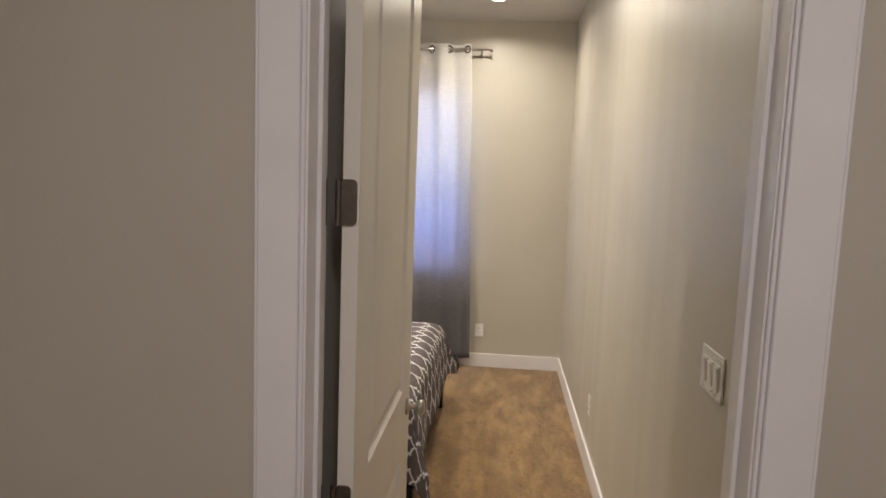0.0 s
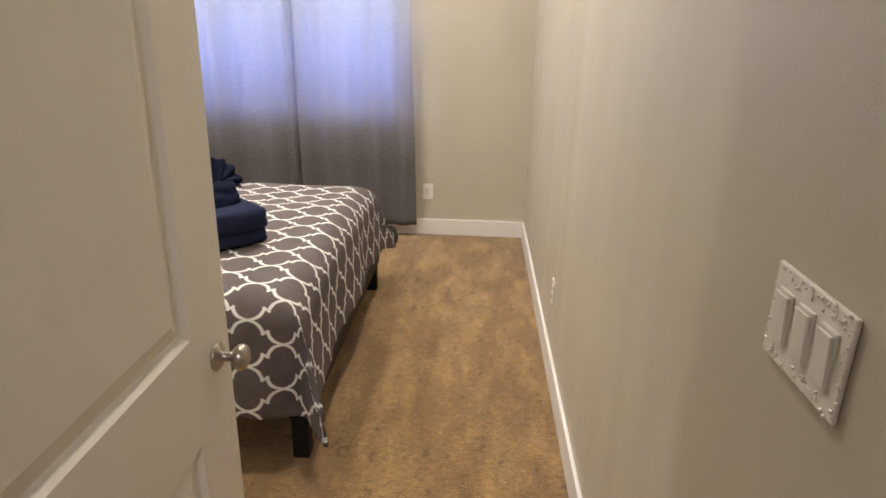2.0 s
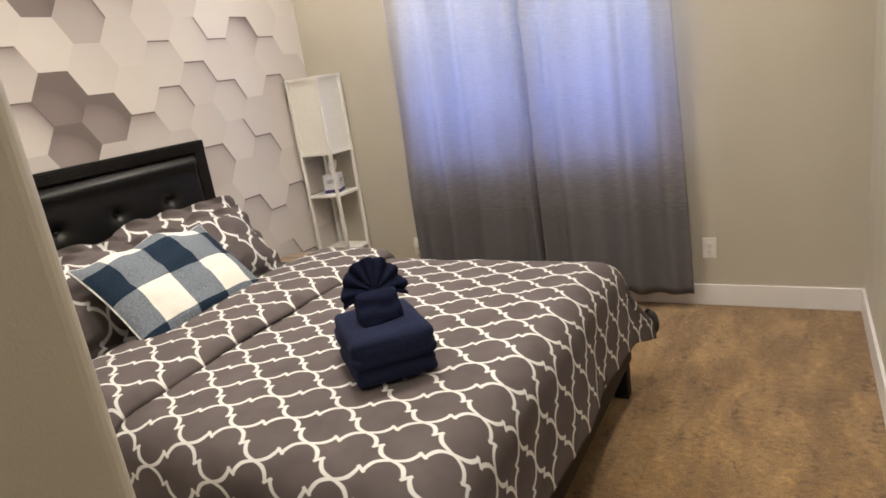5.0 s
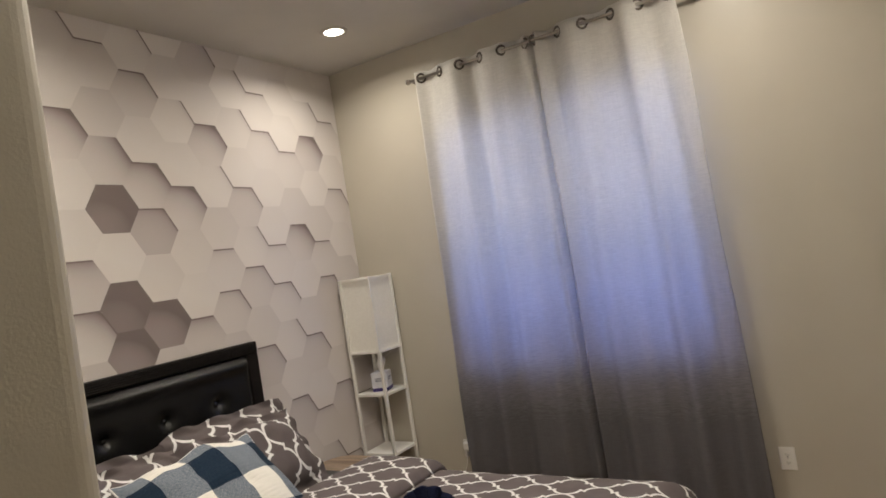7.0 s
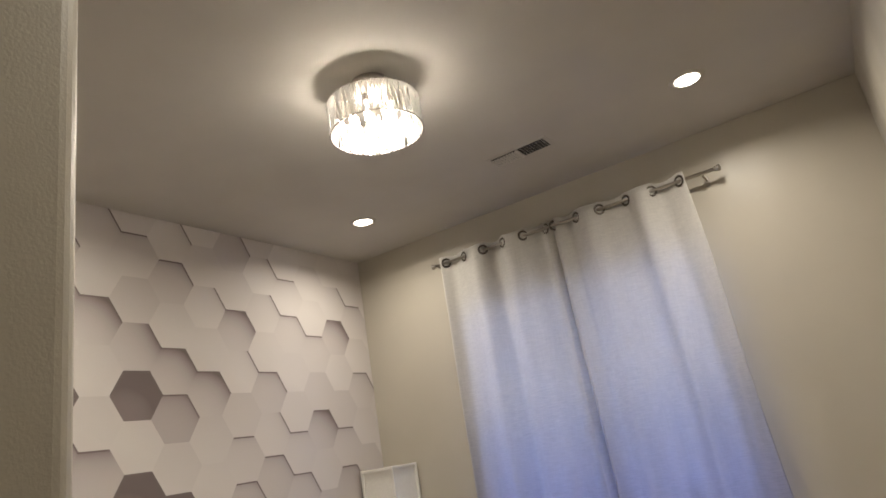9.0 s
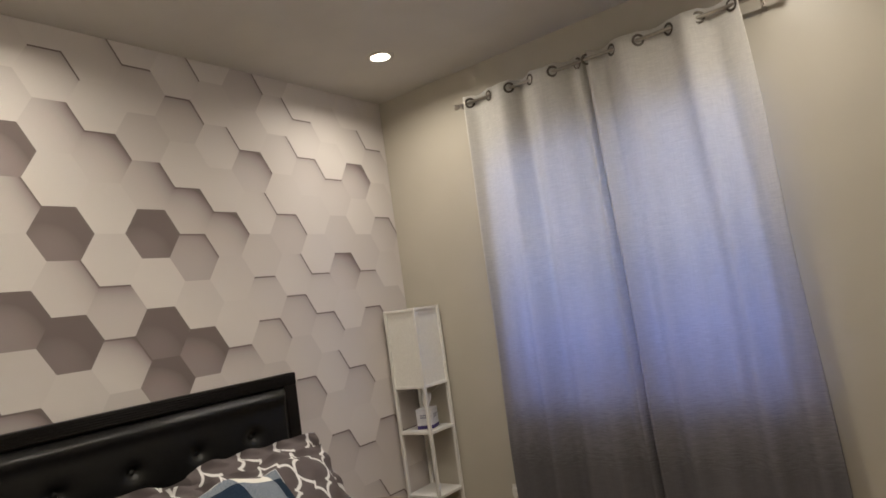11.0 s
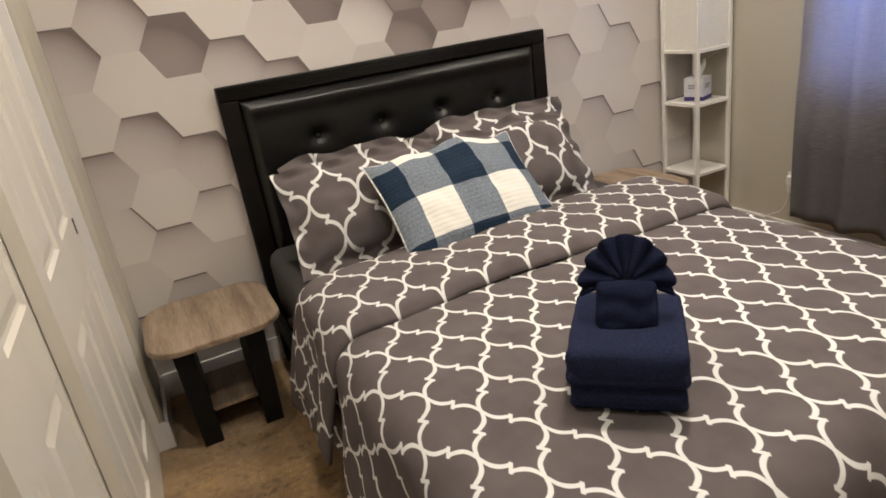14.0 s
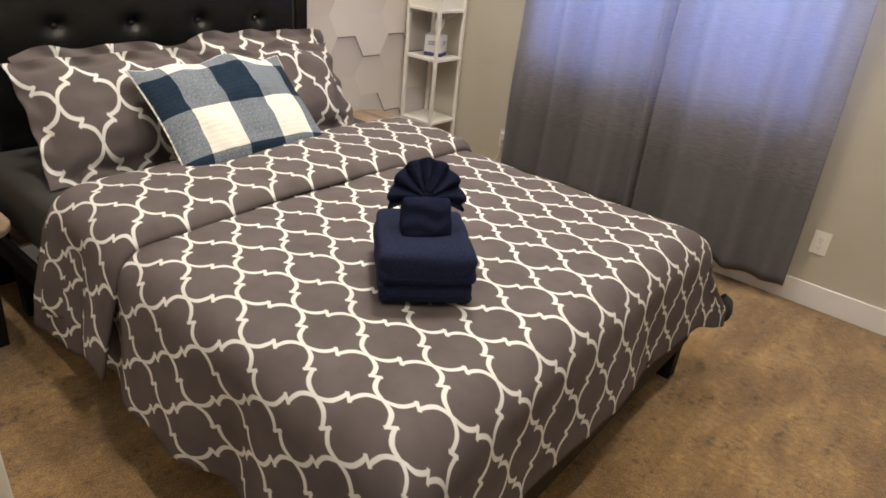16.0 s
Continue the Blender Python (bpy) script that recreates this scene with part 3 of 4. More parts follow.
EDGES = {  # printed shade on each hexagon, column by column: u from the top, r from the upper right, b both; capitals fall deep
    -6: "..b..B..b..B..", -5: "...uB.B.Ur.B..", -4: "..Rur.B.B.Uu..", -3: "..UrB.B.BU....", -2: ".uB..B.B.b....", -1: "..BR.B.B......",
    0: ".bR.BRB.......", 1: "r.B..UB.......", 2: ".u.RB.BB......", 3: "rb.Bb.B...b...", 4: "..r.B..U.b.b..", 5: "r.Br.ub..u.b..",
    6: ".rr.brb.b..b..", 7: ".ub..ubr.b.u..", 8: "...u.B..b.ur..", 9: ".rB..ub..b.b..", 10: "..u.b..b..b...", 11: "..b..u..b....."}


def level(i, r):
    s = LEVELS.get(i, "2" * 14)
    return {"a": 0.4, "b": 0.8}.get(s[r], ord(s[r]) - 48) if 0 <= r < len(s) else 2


def wallpaper():
    me = bpy.data.meshes.new("wallpaper")
    verts, faces, tone, inks, uvs = [], [], [], [], []
    y_lo, y_hi, z_lo, z_hi = CY + 0.001, L - 0.001, 0.118, H - 0.001
    ap = RZ / 2
    for i in range(-6, 12):
        odd = i % 2
        n = 13 if odd else 14
        for r in range(n):
            cy = 2.159 + 0.2044 * i
            cz = (2.910 if odd else 3.029) - RZ * r
            ring = [(cy + HA * math.cos(radians(60 * k)), cz + ap * 2 / math.sqrt(3) * math.sin(radians(60 * k))) for k in range(6)]
            poly = ring
            for axis, lim, sign in ((0, y_lo, 1), (0, y_hi, -1), (1, z_lo, 1), (1, z_hi, -1)):      # trimmed at the wall's edges
                out = []
                for a, b in zip(poly, poly[1:] + poly[:1]):
                    da, db = sign * (a[axis] - lim), sign * (b[axis] - lim)
                    if da >= 0:
                        out.append(a)
                    if da * db < 0:
                        f = da / (da - db)
                        out.append((a[0] + f * (b[0] - a[0]), a[1] + f * (b[1] - a[1])))
                poly = out
                if not poly:
                    break
            if len(poly) < 3:
                continue
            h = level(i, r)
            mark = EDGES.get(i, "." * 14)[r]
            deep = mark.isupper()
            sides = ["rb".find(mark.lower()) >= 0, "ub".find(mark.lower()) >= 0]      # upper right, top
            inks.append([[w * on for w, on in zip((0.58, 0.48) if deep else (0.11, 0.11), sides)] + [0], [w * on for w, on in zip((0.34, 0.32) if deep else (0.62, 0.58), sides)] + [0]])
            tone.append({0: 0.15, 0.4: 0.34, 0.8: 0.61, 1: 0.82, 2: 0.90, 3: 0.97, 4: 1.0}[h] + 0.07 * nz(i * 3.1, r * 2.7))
            base = len(verts)
            verts += [(W + 0.003, y, z) for y, z in poly]
            faces.append(tuple(range(base, base + len(poly))))
            uvs += [((y - cy) / (HA * math.sqrt(3) / 2), (z - cz) / ap) for y, z in poly]
    me.from_pydata(verts, [], faces)
    uv = me.uv_layers.new(name="UVMap")
    for p in me.polygons:
        for li in p.loop_indices:
            uv.data[li].uv = uvs[me.loops[li].vertex_index]
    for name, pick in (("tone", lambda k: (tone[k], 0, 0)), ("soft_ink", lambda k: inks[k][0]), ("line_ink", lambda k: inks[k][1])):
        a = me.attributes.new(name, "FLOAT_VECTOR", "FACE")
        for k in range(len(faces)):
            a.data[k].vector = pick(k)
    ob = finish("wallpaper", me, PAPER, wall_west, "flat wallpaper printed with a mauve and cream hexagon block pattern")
    return ob


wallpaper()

# ---- window behind the curtains ----
window = thing("window_1", ((WX0 + WX1) / 2, L + 0.07, WZ0), "white framed window with dusk daylight behind curtains", "window")
window["kind"] = "structure"
hw, hh = (WX1 - WX0) / 2, WZ1 - WZ0
for lo, hi in (((-hw, -0.03, 0), (-hw + 0.05, 0.03, hh)), ((hw - 0.05, -0.03, 0), (hw, 0.03, hh)), ((-hw + 0.05, -0.03, 0), (hw - 0.05, 0.03, 0.05)),
               ((-hw + 0.05, -0.03, hh - 0.05), (hw - 0.05, 0.03, hh)), ((-0.03, -0.03, 0.05), (0.03, 0.03, hh - 0.05))):
    part("window_frame", box(lo, hi, 0.004), WHITE, window)
for s in (-1, 1):
    pane = part("pane", box((min(s * 0.03, s * (hw - 0.05)), 0.012, 0.05), (max(s * 0.03, s * (hw - 0.05)), 0.017, hh - 0.05)), GLASS, window)
    pane.visible_shadow = False

# ---- curtains and rod ----
ROD_Y, ROD_Z = 4.231, 2.757
rod_thing = thing("curtain_rod", (0, ROD_Y, ROD_Z), "brushed nickel curtain rod with ball finials on wall brackets", "curtain rod")
part("pole", rod((-2.535, 0, 0), (-0.735, 0, 0), 0.0095, segs=18), NICKEL, rod_thing, smooth=True)
for s, x in ((-1, -2.535), (1, -0.735)):
    bm = lathe([(0.0095, 0), (0.014, 0.002), (0.014, 0.008), (0.010, 0.011), (0.016, 0.016), (0.019, 0.024), (0.016, 0.032), (0.006, 0.036)], 18)
    bmesh.ops.transform(bm, verts=bm.verts, matrix=Matrix.Translation((x, 0, 0)) @ Matrix.Rotation(radians(90 * s), 4, "Y"))
    part("finial", bm, NICKEL, rod_thing, smooth=True)
for x in (-2.515, -0.795):
    br = part("bracket", rod((x, 0.0, -0.016), (x, L - ROD_Y, -0.016), 0.006), NICKEL, rod_thing)
    part("wall_plate", box((x - 0.012, L - ROD_Y - 0.004, -0.055), (x + 0.012, L - ROD_Y, 0.015), 0.002), NICKEL, br)
    part("cup", box((x - 0.006, -0.014, -0.018), (x + 0.006, 0.014, -0.0095), 0.002), NICKEL, br)


def curtain(x_top, x_bot, z_lo, seed, label, inner_edge):
    """One grommet panel: pleats that run down from the rod, wider at the hem."""
    (a0, a1), (b0, b1) = x_top, x_bot
    n = 6

    def fn(u, v):
        drop = 1 - v                                   # 0 at the rod, 1 at the hem
        x = (a0 + (a1 - a0) * u) * v + (b0 + (b1 - b0) * u) * drop
        ph = (u * (n - 1) * 1.09 - 0.22) * math.pi
        amp = 0.030 * (1 - 0.35 * drop)
        y = amp * math.sin(ph) + 0.024 * (0.3 + 0.7 * drop) * math.sin(1.7 * ph + seed + 1.2 * drop) + 0.010 * nz(u * 7, v * 2.2, seed)
        y += -0.02 * drop + 0.080 * max(0.0, 1 - (u if inner_edge < 0 else 1 - u) / 0.046) ** 0.8
        z = z_lo + v * (2.795 - z_lo) + 0.010 * (1 - abs(math.sin(ph))) * max(0, 1 - drop * 12) + 0.012 * drop * nz(u * 4, 3.0, seed)
        return (x + 0.012 * nz(u * 9, v * 3, seed + 5), y, z)
    root = thing("curtain", (0, ROD_Y, 0), label, "curtain", "curtains at the window")
    me = grid_mesh("panel", 120, 60, fn)
    ob = finish("panel", me, OMBRE, root, smooth=True)
    mod = ob.modifiers.new("thick", "SOLIDIFY")
    mod.thickness = 0.0016
    for k in range(n):
        u = (k + 0.22) / (n - 1) / 1.09
        x, y, z = fn(min(u, 1.0), 1.0)
        bm = bmesh.new()
        seg = 20
        yaw = -31 if k % 2 else 31
        for rr in range(seg):
            t = 2 * math.pi * rr / seg
            for q in range(6):
                w = 2 * math.pi * q / 6
                rad = 0.0270 + 0.0065 * math.cos(w)
                bm.verts.new((rad * math.cos(t), 0.0035 * math.sin(w), rad * math.sin(t)))
        bm.verts.ensure_lookup_table()
        for rr in range(seg):
            for q in range(6):
                bm.faces.new([bm.verts[i] for i in (rr * 6 + q, ((rr + 1) % seg) * 6 + q, ((rr + 1) % seg) * 6 + (q + 1) % 6, rr * 6 + (q + 1) % 6)])
        bmesh.ops.transform(bm, verts=bm.verts, matrix=Matrix.Translation((x, y - 0.003, ROD_Z)) @ Matrix.Rotation(radians(yaw), 4, "Z"))
        part("grommet", bm, BRONZE, root, "dark metal ring grommet", True)
    return root


curtain((-2.490, -1.690), (-2.520, -1.634), 0.20, 1.0, "white to charcoal ombre linen curtain panel hanging closed", 1)
curtain((-1.706, -0.885), (-1.650, -0.795), 0.10, 4.0, "white to charcoal ombre linen curtain panel, hem near the floor", -1)


# ---- ceiling fittings ----
def downlight(x, y):
    root = thing("downlight", (x, y, H), "round recessed ceiling downlight, lit", "downlight", "ceiling downlights")
    bm = bmesh.new()
    seg = 32
    prof = [(0.082, 0.0), (0.080, -0.005), (0.060, -0.007), (0.056, -0.003), (0.056, 0.0)]
    rings = [[bm.verts.new((r * math.cos(2 * math.pi * k / seg), r * math.sin(2 * math.pi * k / seg), z)) for k in range(seg)] for r, z in prof]
    for a, b in zip(rings, rings[1:]):
        for k in range(seg):
            bm.faces.new((a[k], a[(k + 1) % seg], b[(k + 1) % seg], b[k]))
    part("trim_ring", bm, CEIL, root, smooth=True)
    part("lens", lathe([(0.056, -0.004), (0.056, -0.0015)], 32), GLOW, root, "glowing lens")


for dx, dy in DOWNLIGHTS:
    downlight(dx, dy)

chand = thing("chandelier", (*CHAND, H), "drum flush-mount chandelier of clear crystal rods, lit", "chandelier")
part("canopy", lathe([(0.075, 0.0), (0.075, -0.018), (0.055, -0.030), (0.012, -0.032), (0.012, -0.080)], 28), NICKEL, chand, smooth=True)
CR, CT, CB = 0.181, -0.096, -0.226
# unseen plate, added to hold the lamp's glow off the ceiling
part("mirror_plate", lathe([(0.146, -0.078), (0.152, -0.084), (0.146, -0.090)], 48), NICKEL, chand, smooth=True)
for z in (CT, CB):
    bm = bmesh.new()
    seg = 48
    for k in range(seg):
        a, b = 2 * math.pi * k / seg, 2 * math.pi * (k + 1) / seg
        add_rod(bm, (CR * math.cos(a), CR * math.sin(a), z), (CR * math.cos(b), CR * math.sin(b), z), 0.0032, segs=6)
    part("hoop", bm, NICKEL, chand, smooth=True)
for k in range(3):
    a = 2 * math.pi * k / 3
    part("spoke", rod((0, 0, CT), (CR * math.cos(a), CR * math.sin(a), CT), 0.003), NICKEL, chand)
rng = random.Random(5)
bm = bmesh.new()
for k in range(190):
    a = 2 * math.pi * k / 190
    b = a + rng.uniform(-0.12, 0.12)
    add_rod(bm, (CR * math.cos(a), CR * math.sin(a), CT), (CR * math.cos(b), CR * math.sin(b), CB), 0.0023, segs=5)
tagged(part("crystal_fringe", bm, CRYSTAL, chand, "slanting clear crystal rods"), kind="stuff")
bm = bmesh.new()
for k in range(110):
    r, a = 0.168 * math.sqrt(rng.random()), rng.uniform(0, 6.283)
    add_rod(bm, (r * math.cos(a), r * math.sin(a), CB + rng.uniform(0.03, 0.075)), (r * math.cos(a + 0.05), r * math.sin(a + 0.05), CB - 0.010 - 0.022 * (1 - (r / 0.168) ** 2)), 0.0042, 0.0052, 6)
tagged(part("crystal_core", bm, CRYSTAL, chand, "hanging crystal drops"), kind="stuff")
for k in range(5):
    a = 2 * math.pi * k / 5
    p = (0.085 * math.cos(a), 0.085 * math.sin(a))
    holder = part("bulb_holder", rod((*p, CT), (*p, CT - 0.03), 0.009), NICKEL, chand)
    b2 = lathe([(0.006, 0), (0.013, -0.012), (0.015, -0.028), (0.010, -0.040), (0.002, -0.045)], 14)
    bmesh.ops.translate(b2, verts=b2.verts, vec=(*p, CT - 0.03))
    part("bulb", b2, BULB, holder, "glowing bulb", True)

vent = thing("ceiling_vent", (-1.55, 3.68, H), "white metal ceiling air register with louvres", "air vent")
part("frame", box((-0.175, -0.070, -0.003), (0.175, 0.070, 0), 0.001), CEIL, vent)
part("backing", box((-0.155, -0.052, -0.0046), (0.155, 0.052, -0.0032)), VENTGREY, vent, "grey shadowed backing")
for k in range(18):
    x = -0.150 + k * 0.0176
    bm = box((-0.0008, -0.050, -0.006), (0.0008, 0.050, 0.006))
    bmesh.ops.transform(bm, verts=bm.verts, matrix=Matrix.Translation((x, 0, -0.010)) @ Matrix.Rotation(radians(38 if k < 9 else -38), 4, "Y"))
    part("louvre", bm, WHITE, vent)
part("divider", box((-0.004, -0.052, -0.014), (0.004, 0.052, -0.005)), WHITE, vent)


# ---- wall plates ----
def wall_plate(place, rz, w, h, gangs, label, category, kind):
    """A plate in the local x-z plane, facing -y."""
    root = thing(category.replace(" ", "_"), place, label, category, rz=rz)
    part("plate", box((-w / 2, -0.006, -h / 2), (w / 2, 0, h / 2), 0.0025), WHITE, root)
    for g in range(gangs):
        cx = (g - (gangs - 1) / 2) * 0.0475
        if kind == "switch":
            rk = part("rocker", box((cx - 0.0165, -0.0095, -0.033), (cx + 0.0165, -0.0055, 0.033), 0.0018), WHITE, root)
            bm = box((cx - 0.0145, -0.003, -0.029), (cx + 0.0145, 0.0005, 0.029), 0.001)
            bmesh.ops.transform(bm, verts=bm.verts, matrix=Matrix.Translation((0, -0.0095, 0)) @ Matrix.Rotation(radians(4), 4, "X"))
            part("paddle", bm, WHITE, rk)
            for sz in (-1, 1):
                part("screw", rod((cx, -0.0072, sz * 0.048), (cx, -0.0055, sz * 0.048), 0.0032), WHITE, root)
        else:
            for sz in (-1, 1):
                rc = part("receptacle", box((cx - 0.0165, -0.0085, sz * 0.0195 - 0.014), (cx + 0.0165, -0.0055, sz * 0.0195 + 0.014), 0.003), WHITE, root)
                for sx in (-0.006, 0.006):
                    part("slot", box((cx + sx - 0.0009, -0.0092, sz * 0.0195 - 0.004), (cx + sx + 0.0009, -0.0083, sz * 0.0195 + 0.005)), DARK, rc)
                part("ground_hole", rod((cx, -0.0092, sz * 0.0195 - 0.009), (cx, -0.0083, sz * 0.0195 - 0.009), 0.0022), DARK, rc)
            part("screw", rod((0, -0.0072, 0), (0, -0.0055, 0), 0.003), NICKEL, root)
    return root


sw = wall_plate((-0.0005, 0.376, 1.190), -90, 0.166, 0.117, 3, "white three-gang rocker switch plate with specks of paint", "light switch", "switch")
srng = random.Random(8)
bm = bmesh.new()
for k in range(240):      # crusted texture splatter round the plate's rim
    x, z = srng.uniform(-0.083, 0.083), srng.uniform(-0.057, 0.057)
    if abs(x) > 0.074 or abs(z) > 0.040:
        bmesh.ops.create_icosphere(bm, subdivisions=1, radius=srng.uniform(0.0012, 0.0030), matrix=Matrix.Translation((x, -0.006, z)))
tagged(part("paint_specks", bm, WHITE, sw, "dried paint specks"), kind="stuff")
wall_plate((-0.722, L - 0.0005, 0.333), 0, 0.074, 0.116, 1, "white duplex wall outlet above the baseboard", "wall outlet", "outlet")
wall_plate((-0.0005, 2.40, 0.377), -90, 0.074, 0.116, 1, "white duplex wall outlet on the long wall", "wall outlet", "outlet")
o3 = wall_plate((-2.585, L - 0.0005, 0.34), 0, 0.074, 0.116, 1, "white wall outlet with a plugged-in adapter beside the curtain", "wall outlet", "outlet")
plug = thing("plug_adapter", (-2.585, L - 0.009, 0.362), "white plug adapter in the outlet with a hanging cord", "plug")
part("body", box((-0.020, -0.034, -0.026), (0.020, 0, 0.022), 0.005), WHITE, plug)
cv = bpy.data.curves.new("cord", "CURVE")
cv.dimensions, cv.bevel_depth = "3D", 0.0028
sp = cv.splines.new("BEZIER")
pts = [(0, -0.02, -0.026), (-0.03, -0.03, -0.16), (-0.12, -0.02, -0.22), (-0.24, -0.015, -0.30)]
sp.bezier_points.add(len(pts) - 1)
for p, c in zip(sp.bezier_points, pts):
    p.co, p.handle_left_type, p.handle_right_type = c, "AUTO", "AUTO"
tmp = bpy.data.objects.new("cord", cv)
me = bpy.data.meshes.new_from_object(tmp)
bpy.data.objects.remove(tmp)
finish("cord", me, WHITE, plug, "thin white cord", True)

# ---- bed ----
BY0, BY1 = 1.665, 3.235           # mattress sides
BX0, BX1 = -3.15, -1.06           # head, foot
BC = (BY0 + BY1) / 2
bed = thing("bed_frame", (0, 0, 0), "espresso bed frame with a tufted black leather headboard", "bed")
HX = W + 0.012
HY0, HY1, HZ = 1.644, 3.257, 1.297
hb = part("headboard", box((HX, HY0, 0.30), (HX + 0.035, HY1, HZ - 0.062), 0.003), BLACKWOOD, bed)
part("top_rail", box((HX, HY0, HZ - 0.062), (HX + 0.052, HY1, HZ), 0.004), BLACKWOOD, hb)
for k in range(5):
    z = HZ - 0.054 + k * 0.0105
    part("flute", rod((HX + 0.051, HY0 + 0.004, z), (HX + 0.051, HY1 - 0.004, z), 0.0042, segs=8), BLACKWOOD, hb, smooth=True)
for y0, y1 in ((HY0, HY0 + 0.075), (HY1 - 0.075, HY1)):
    part("post", box((HX, y0, 0.0), (HX + 0.050, y1, HZ - 0.062), 0.004), BLACKWOOD, bed)
PY0, PY1, PZ0, PZ1 = HY0 + 0.078, HY1 - 0.078, 0.50, HZ - 0.066
BUTTONS = [(2.022 + 0.304 * k, 1.024) for k in range(4)] + [(2.174 + 0.304 * k, 0.79) for k in range(3)]


def tuft(u, v):
    y, z = PY0 + u * (PY1 - PY0), PZ0 + v * (PZ1 - PZ0)
    e = min(y - PY0, PY1 - y, z - PZ0, PZ1 - z)
    puff = 0.040 * min(1.0, max(e, 0) / 0.035) ** 0.5 if e < 0.035 else 0.040
    roll = 0.012 * math.exp(-((PZ1 - z - 0.045) / 0.030) ** 2)
    dip = 0.0
    for by, bz in BUTTONS:
        d = math.hypot(y - by, (z - bz) * 1.25)
        dip = max(dip, 0.034 * math.exp(-(d / 0.030) ** 1.2))
    return (HX + 0.035 + puff + roll * (1 if e > 0.02 else 0) - dip + 0.002 * nz(y * 5, z * 5), y, z)


finish("tufted_panel", grid_mesh("tufted_panel", 190, 80, tuft), LEATHER, bed, "tufted black faux leather panel", True)
for by, bz in BUTTONS[:4]:
    bm = bmesh.new()
    bmesh.ops.create_uvsphere(bm, u_segments=14, v_segments=8, radius=0.013, matrix=Matrix.Translation((HX + 0.050, by, bz)) @ Matrix.Diagonal((0.5, 1, 1, 1)))
    part("button", bm, LEATHER, bed, smooth=True)
for y0, y1 in ((BY0 - 0.03, BY0 - 0.005), (BY1 + 0.005, BY1 + 0.03)):
    part("side_rail", box((HX + 0.05, y0, 0.205), (BX1 + 0.06, y1, 0.30), 0.004), BLACKWOOD, bed)
part("foot_rail", box((BX1 + 0.06, BY0 - 0.03, 0.165), (BX1 + 0.135, BY1 + 0.03, 0.285), 0.004), BLACKWOOD, bed)
for x, y in ((BX1 + 0.085, BY0 - 0.026), (BX1 + 0.085, BY1 - 0.034), (-2.1, BC), (-2.95, BY0 - 0.026)):
    part("leg", box((x - 0.02, y, 0.0), (x + 0.04, y + 0.06, 0.165 if x > -2 else 0.215), 0.004), BLACKMETAL, bed)
for k in range(9):
    x = -3.0 + k * 0.235
    part("slat", box((x, BY0, 0.30), (x + 0.07, BY1, 0.318)), OAK, bed, "pale wooden slat")

mattress = thing("mattress", (0, 0, 0.322), "mattress under a grey fitted cotton sheet", "mattress")
part("body", box((BX0, BY0, 0), (BX1, BY1, 0.282), 0.06, 5), SHEET, mattress, smooth=True)


def fall(s, a, r, flare):
    """Where cloth lies at s metres from the middle: across, and how far down. Flat to a, round an edge of radius r, then down."""
    if s <= a:
        return s, 0.0
    q = s - a
    if q < r * math.pi / 2:
        return a + r * math.sin(q / r), r * (1 - math.cos(q / r))
    d = q - r * math.pi / 2
    return a + r + flare * d, r + d


TOP = 0.640
AX, AY, RR = 0.70, 0.700, 0.125          # flat half-widths, edge radius


def drape(x_head, s_foot, near, far, lift, seed, foot=True, flare=0.05):
    """Cloth over the mattress. Cloth coordinates: p from the head edge to the foot, q across, near side negative."""
    flat_end = -1.060
    plen = (flat_end - x_head) + (RR * math.pi / 2 + s_foot if foot else 0)
    half_n, half_f = AY + RR * math.pi / 2 + near, AY + RR * math.pi / 2 + far

    def fn(u, v):
        p = u * plen
        q = -half_n + v * (half_n + half_f)
        yy, dy = fall(abs(q), AY, RR, flare)
        xx, dx = fall(p, flat_end - x_head, RR, 0.11) if foot else (p, 0.0)
        x = x_head + xx
        y = BC + math.copysign(yy, q)
        down = max(dx, dy) + 0.12 * min(dx, dy)
        hang = min(1.0, max(0.0, dy - 0.06) / 0.25)
        hang_x = min(1.0, max(0.0, dx - 0.06) / 0.25)
        y += math.copysign(1, q) * hang * (0.022 * math.sin(p * 9.5 + seed) + 0.012 * math.sin(p * 21 + 2 * seed) + 0.02 * nz(p * 3, seed))
        x += hang_x * (0.014 * math.sin(q * 8.0 + seed) + 0.015 * nz(q * 4, seed + 3))
        cx = hang * hang_x                    # the corner swings out
        x += 0.07 * cx
        y += math.copysign(1, q) * 0.10 * cx
        dome = 0.016 * math.cos(min(abs(q) / AY, 1) * math.pi / 2)
        puff = 0.011 * nz(x * 3.2, y * 3.2, seed) + 0.005 * nz(x * 9, y * 9, seed + 2)
        z = TOP + lift + dome + puff * (1 - 0.5 * hang) - down
        return (x, y, max(z, 0.03 + 0.01 * nz(p * 6, q * 6)))

    def uvfn(u, v):
        return (u * plen + x_head + 0.125, -half_n + v * (half_n + half_f))
    return fn, uvfn


def cloth_thing(name, label, category, fn, uvfn, nu, nv, material, thick=0.012):
    ob = finish(name, grid_mesh(name, nu, nv, fn, uvfn), material, smooth=True)
    md = ob.modifiers.new("thick", "SOLIDIFY")
    md.thickness, md.offset = thick, -1
    return tagged(ob, label, category)


duvet_fn, duvet_uv = drape(-2.50, 0.265, 0.300, 0.215, 0.0, 1.3, flare=0.16)
duvet = thing("duvet", (0, 0, 0), "taupe duvet with a white trellis print spread over the bed", "duvet")
ob = finish("cover", grid_mesh("cover", 150, 150, duvet_fn, duvet_uv), TRELLIS, duvet, smooth=True)
md = ob.modifiers.new("thick", "SOLIDIFY")
md.thickness, md.offset = 0.014, -1


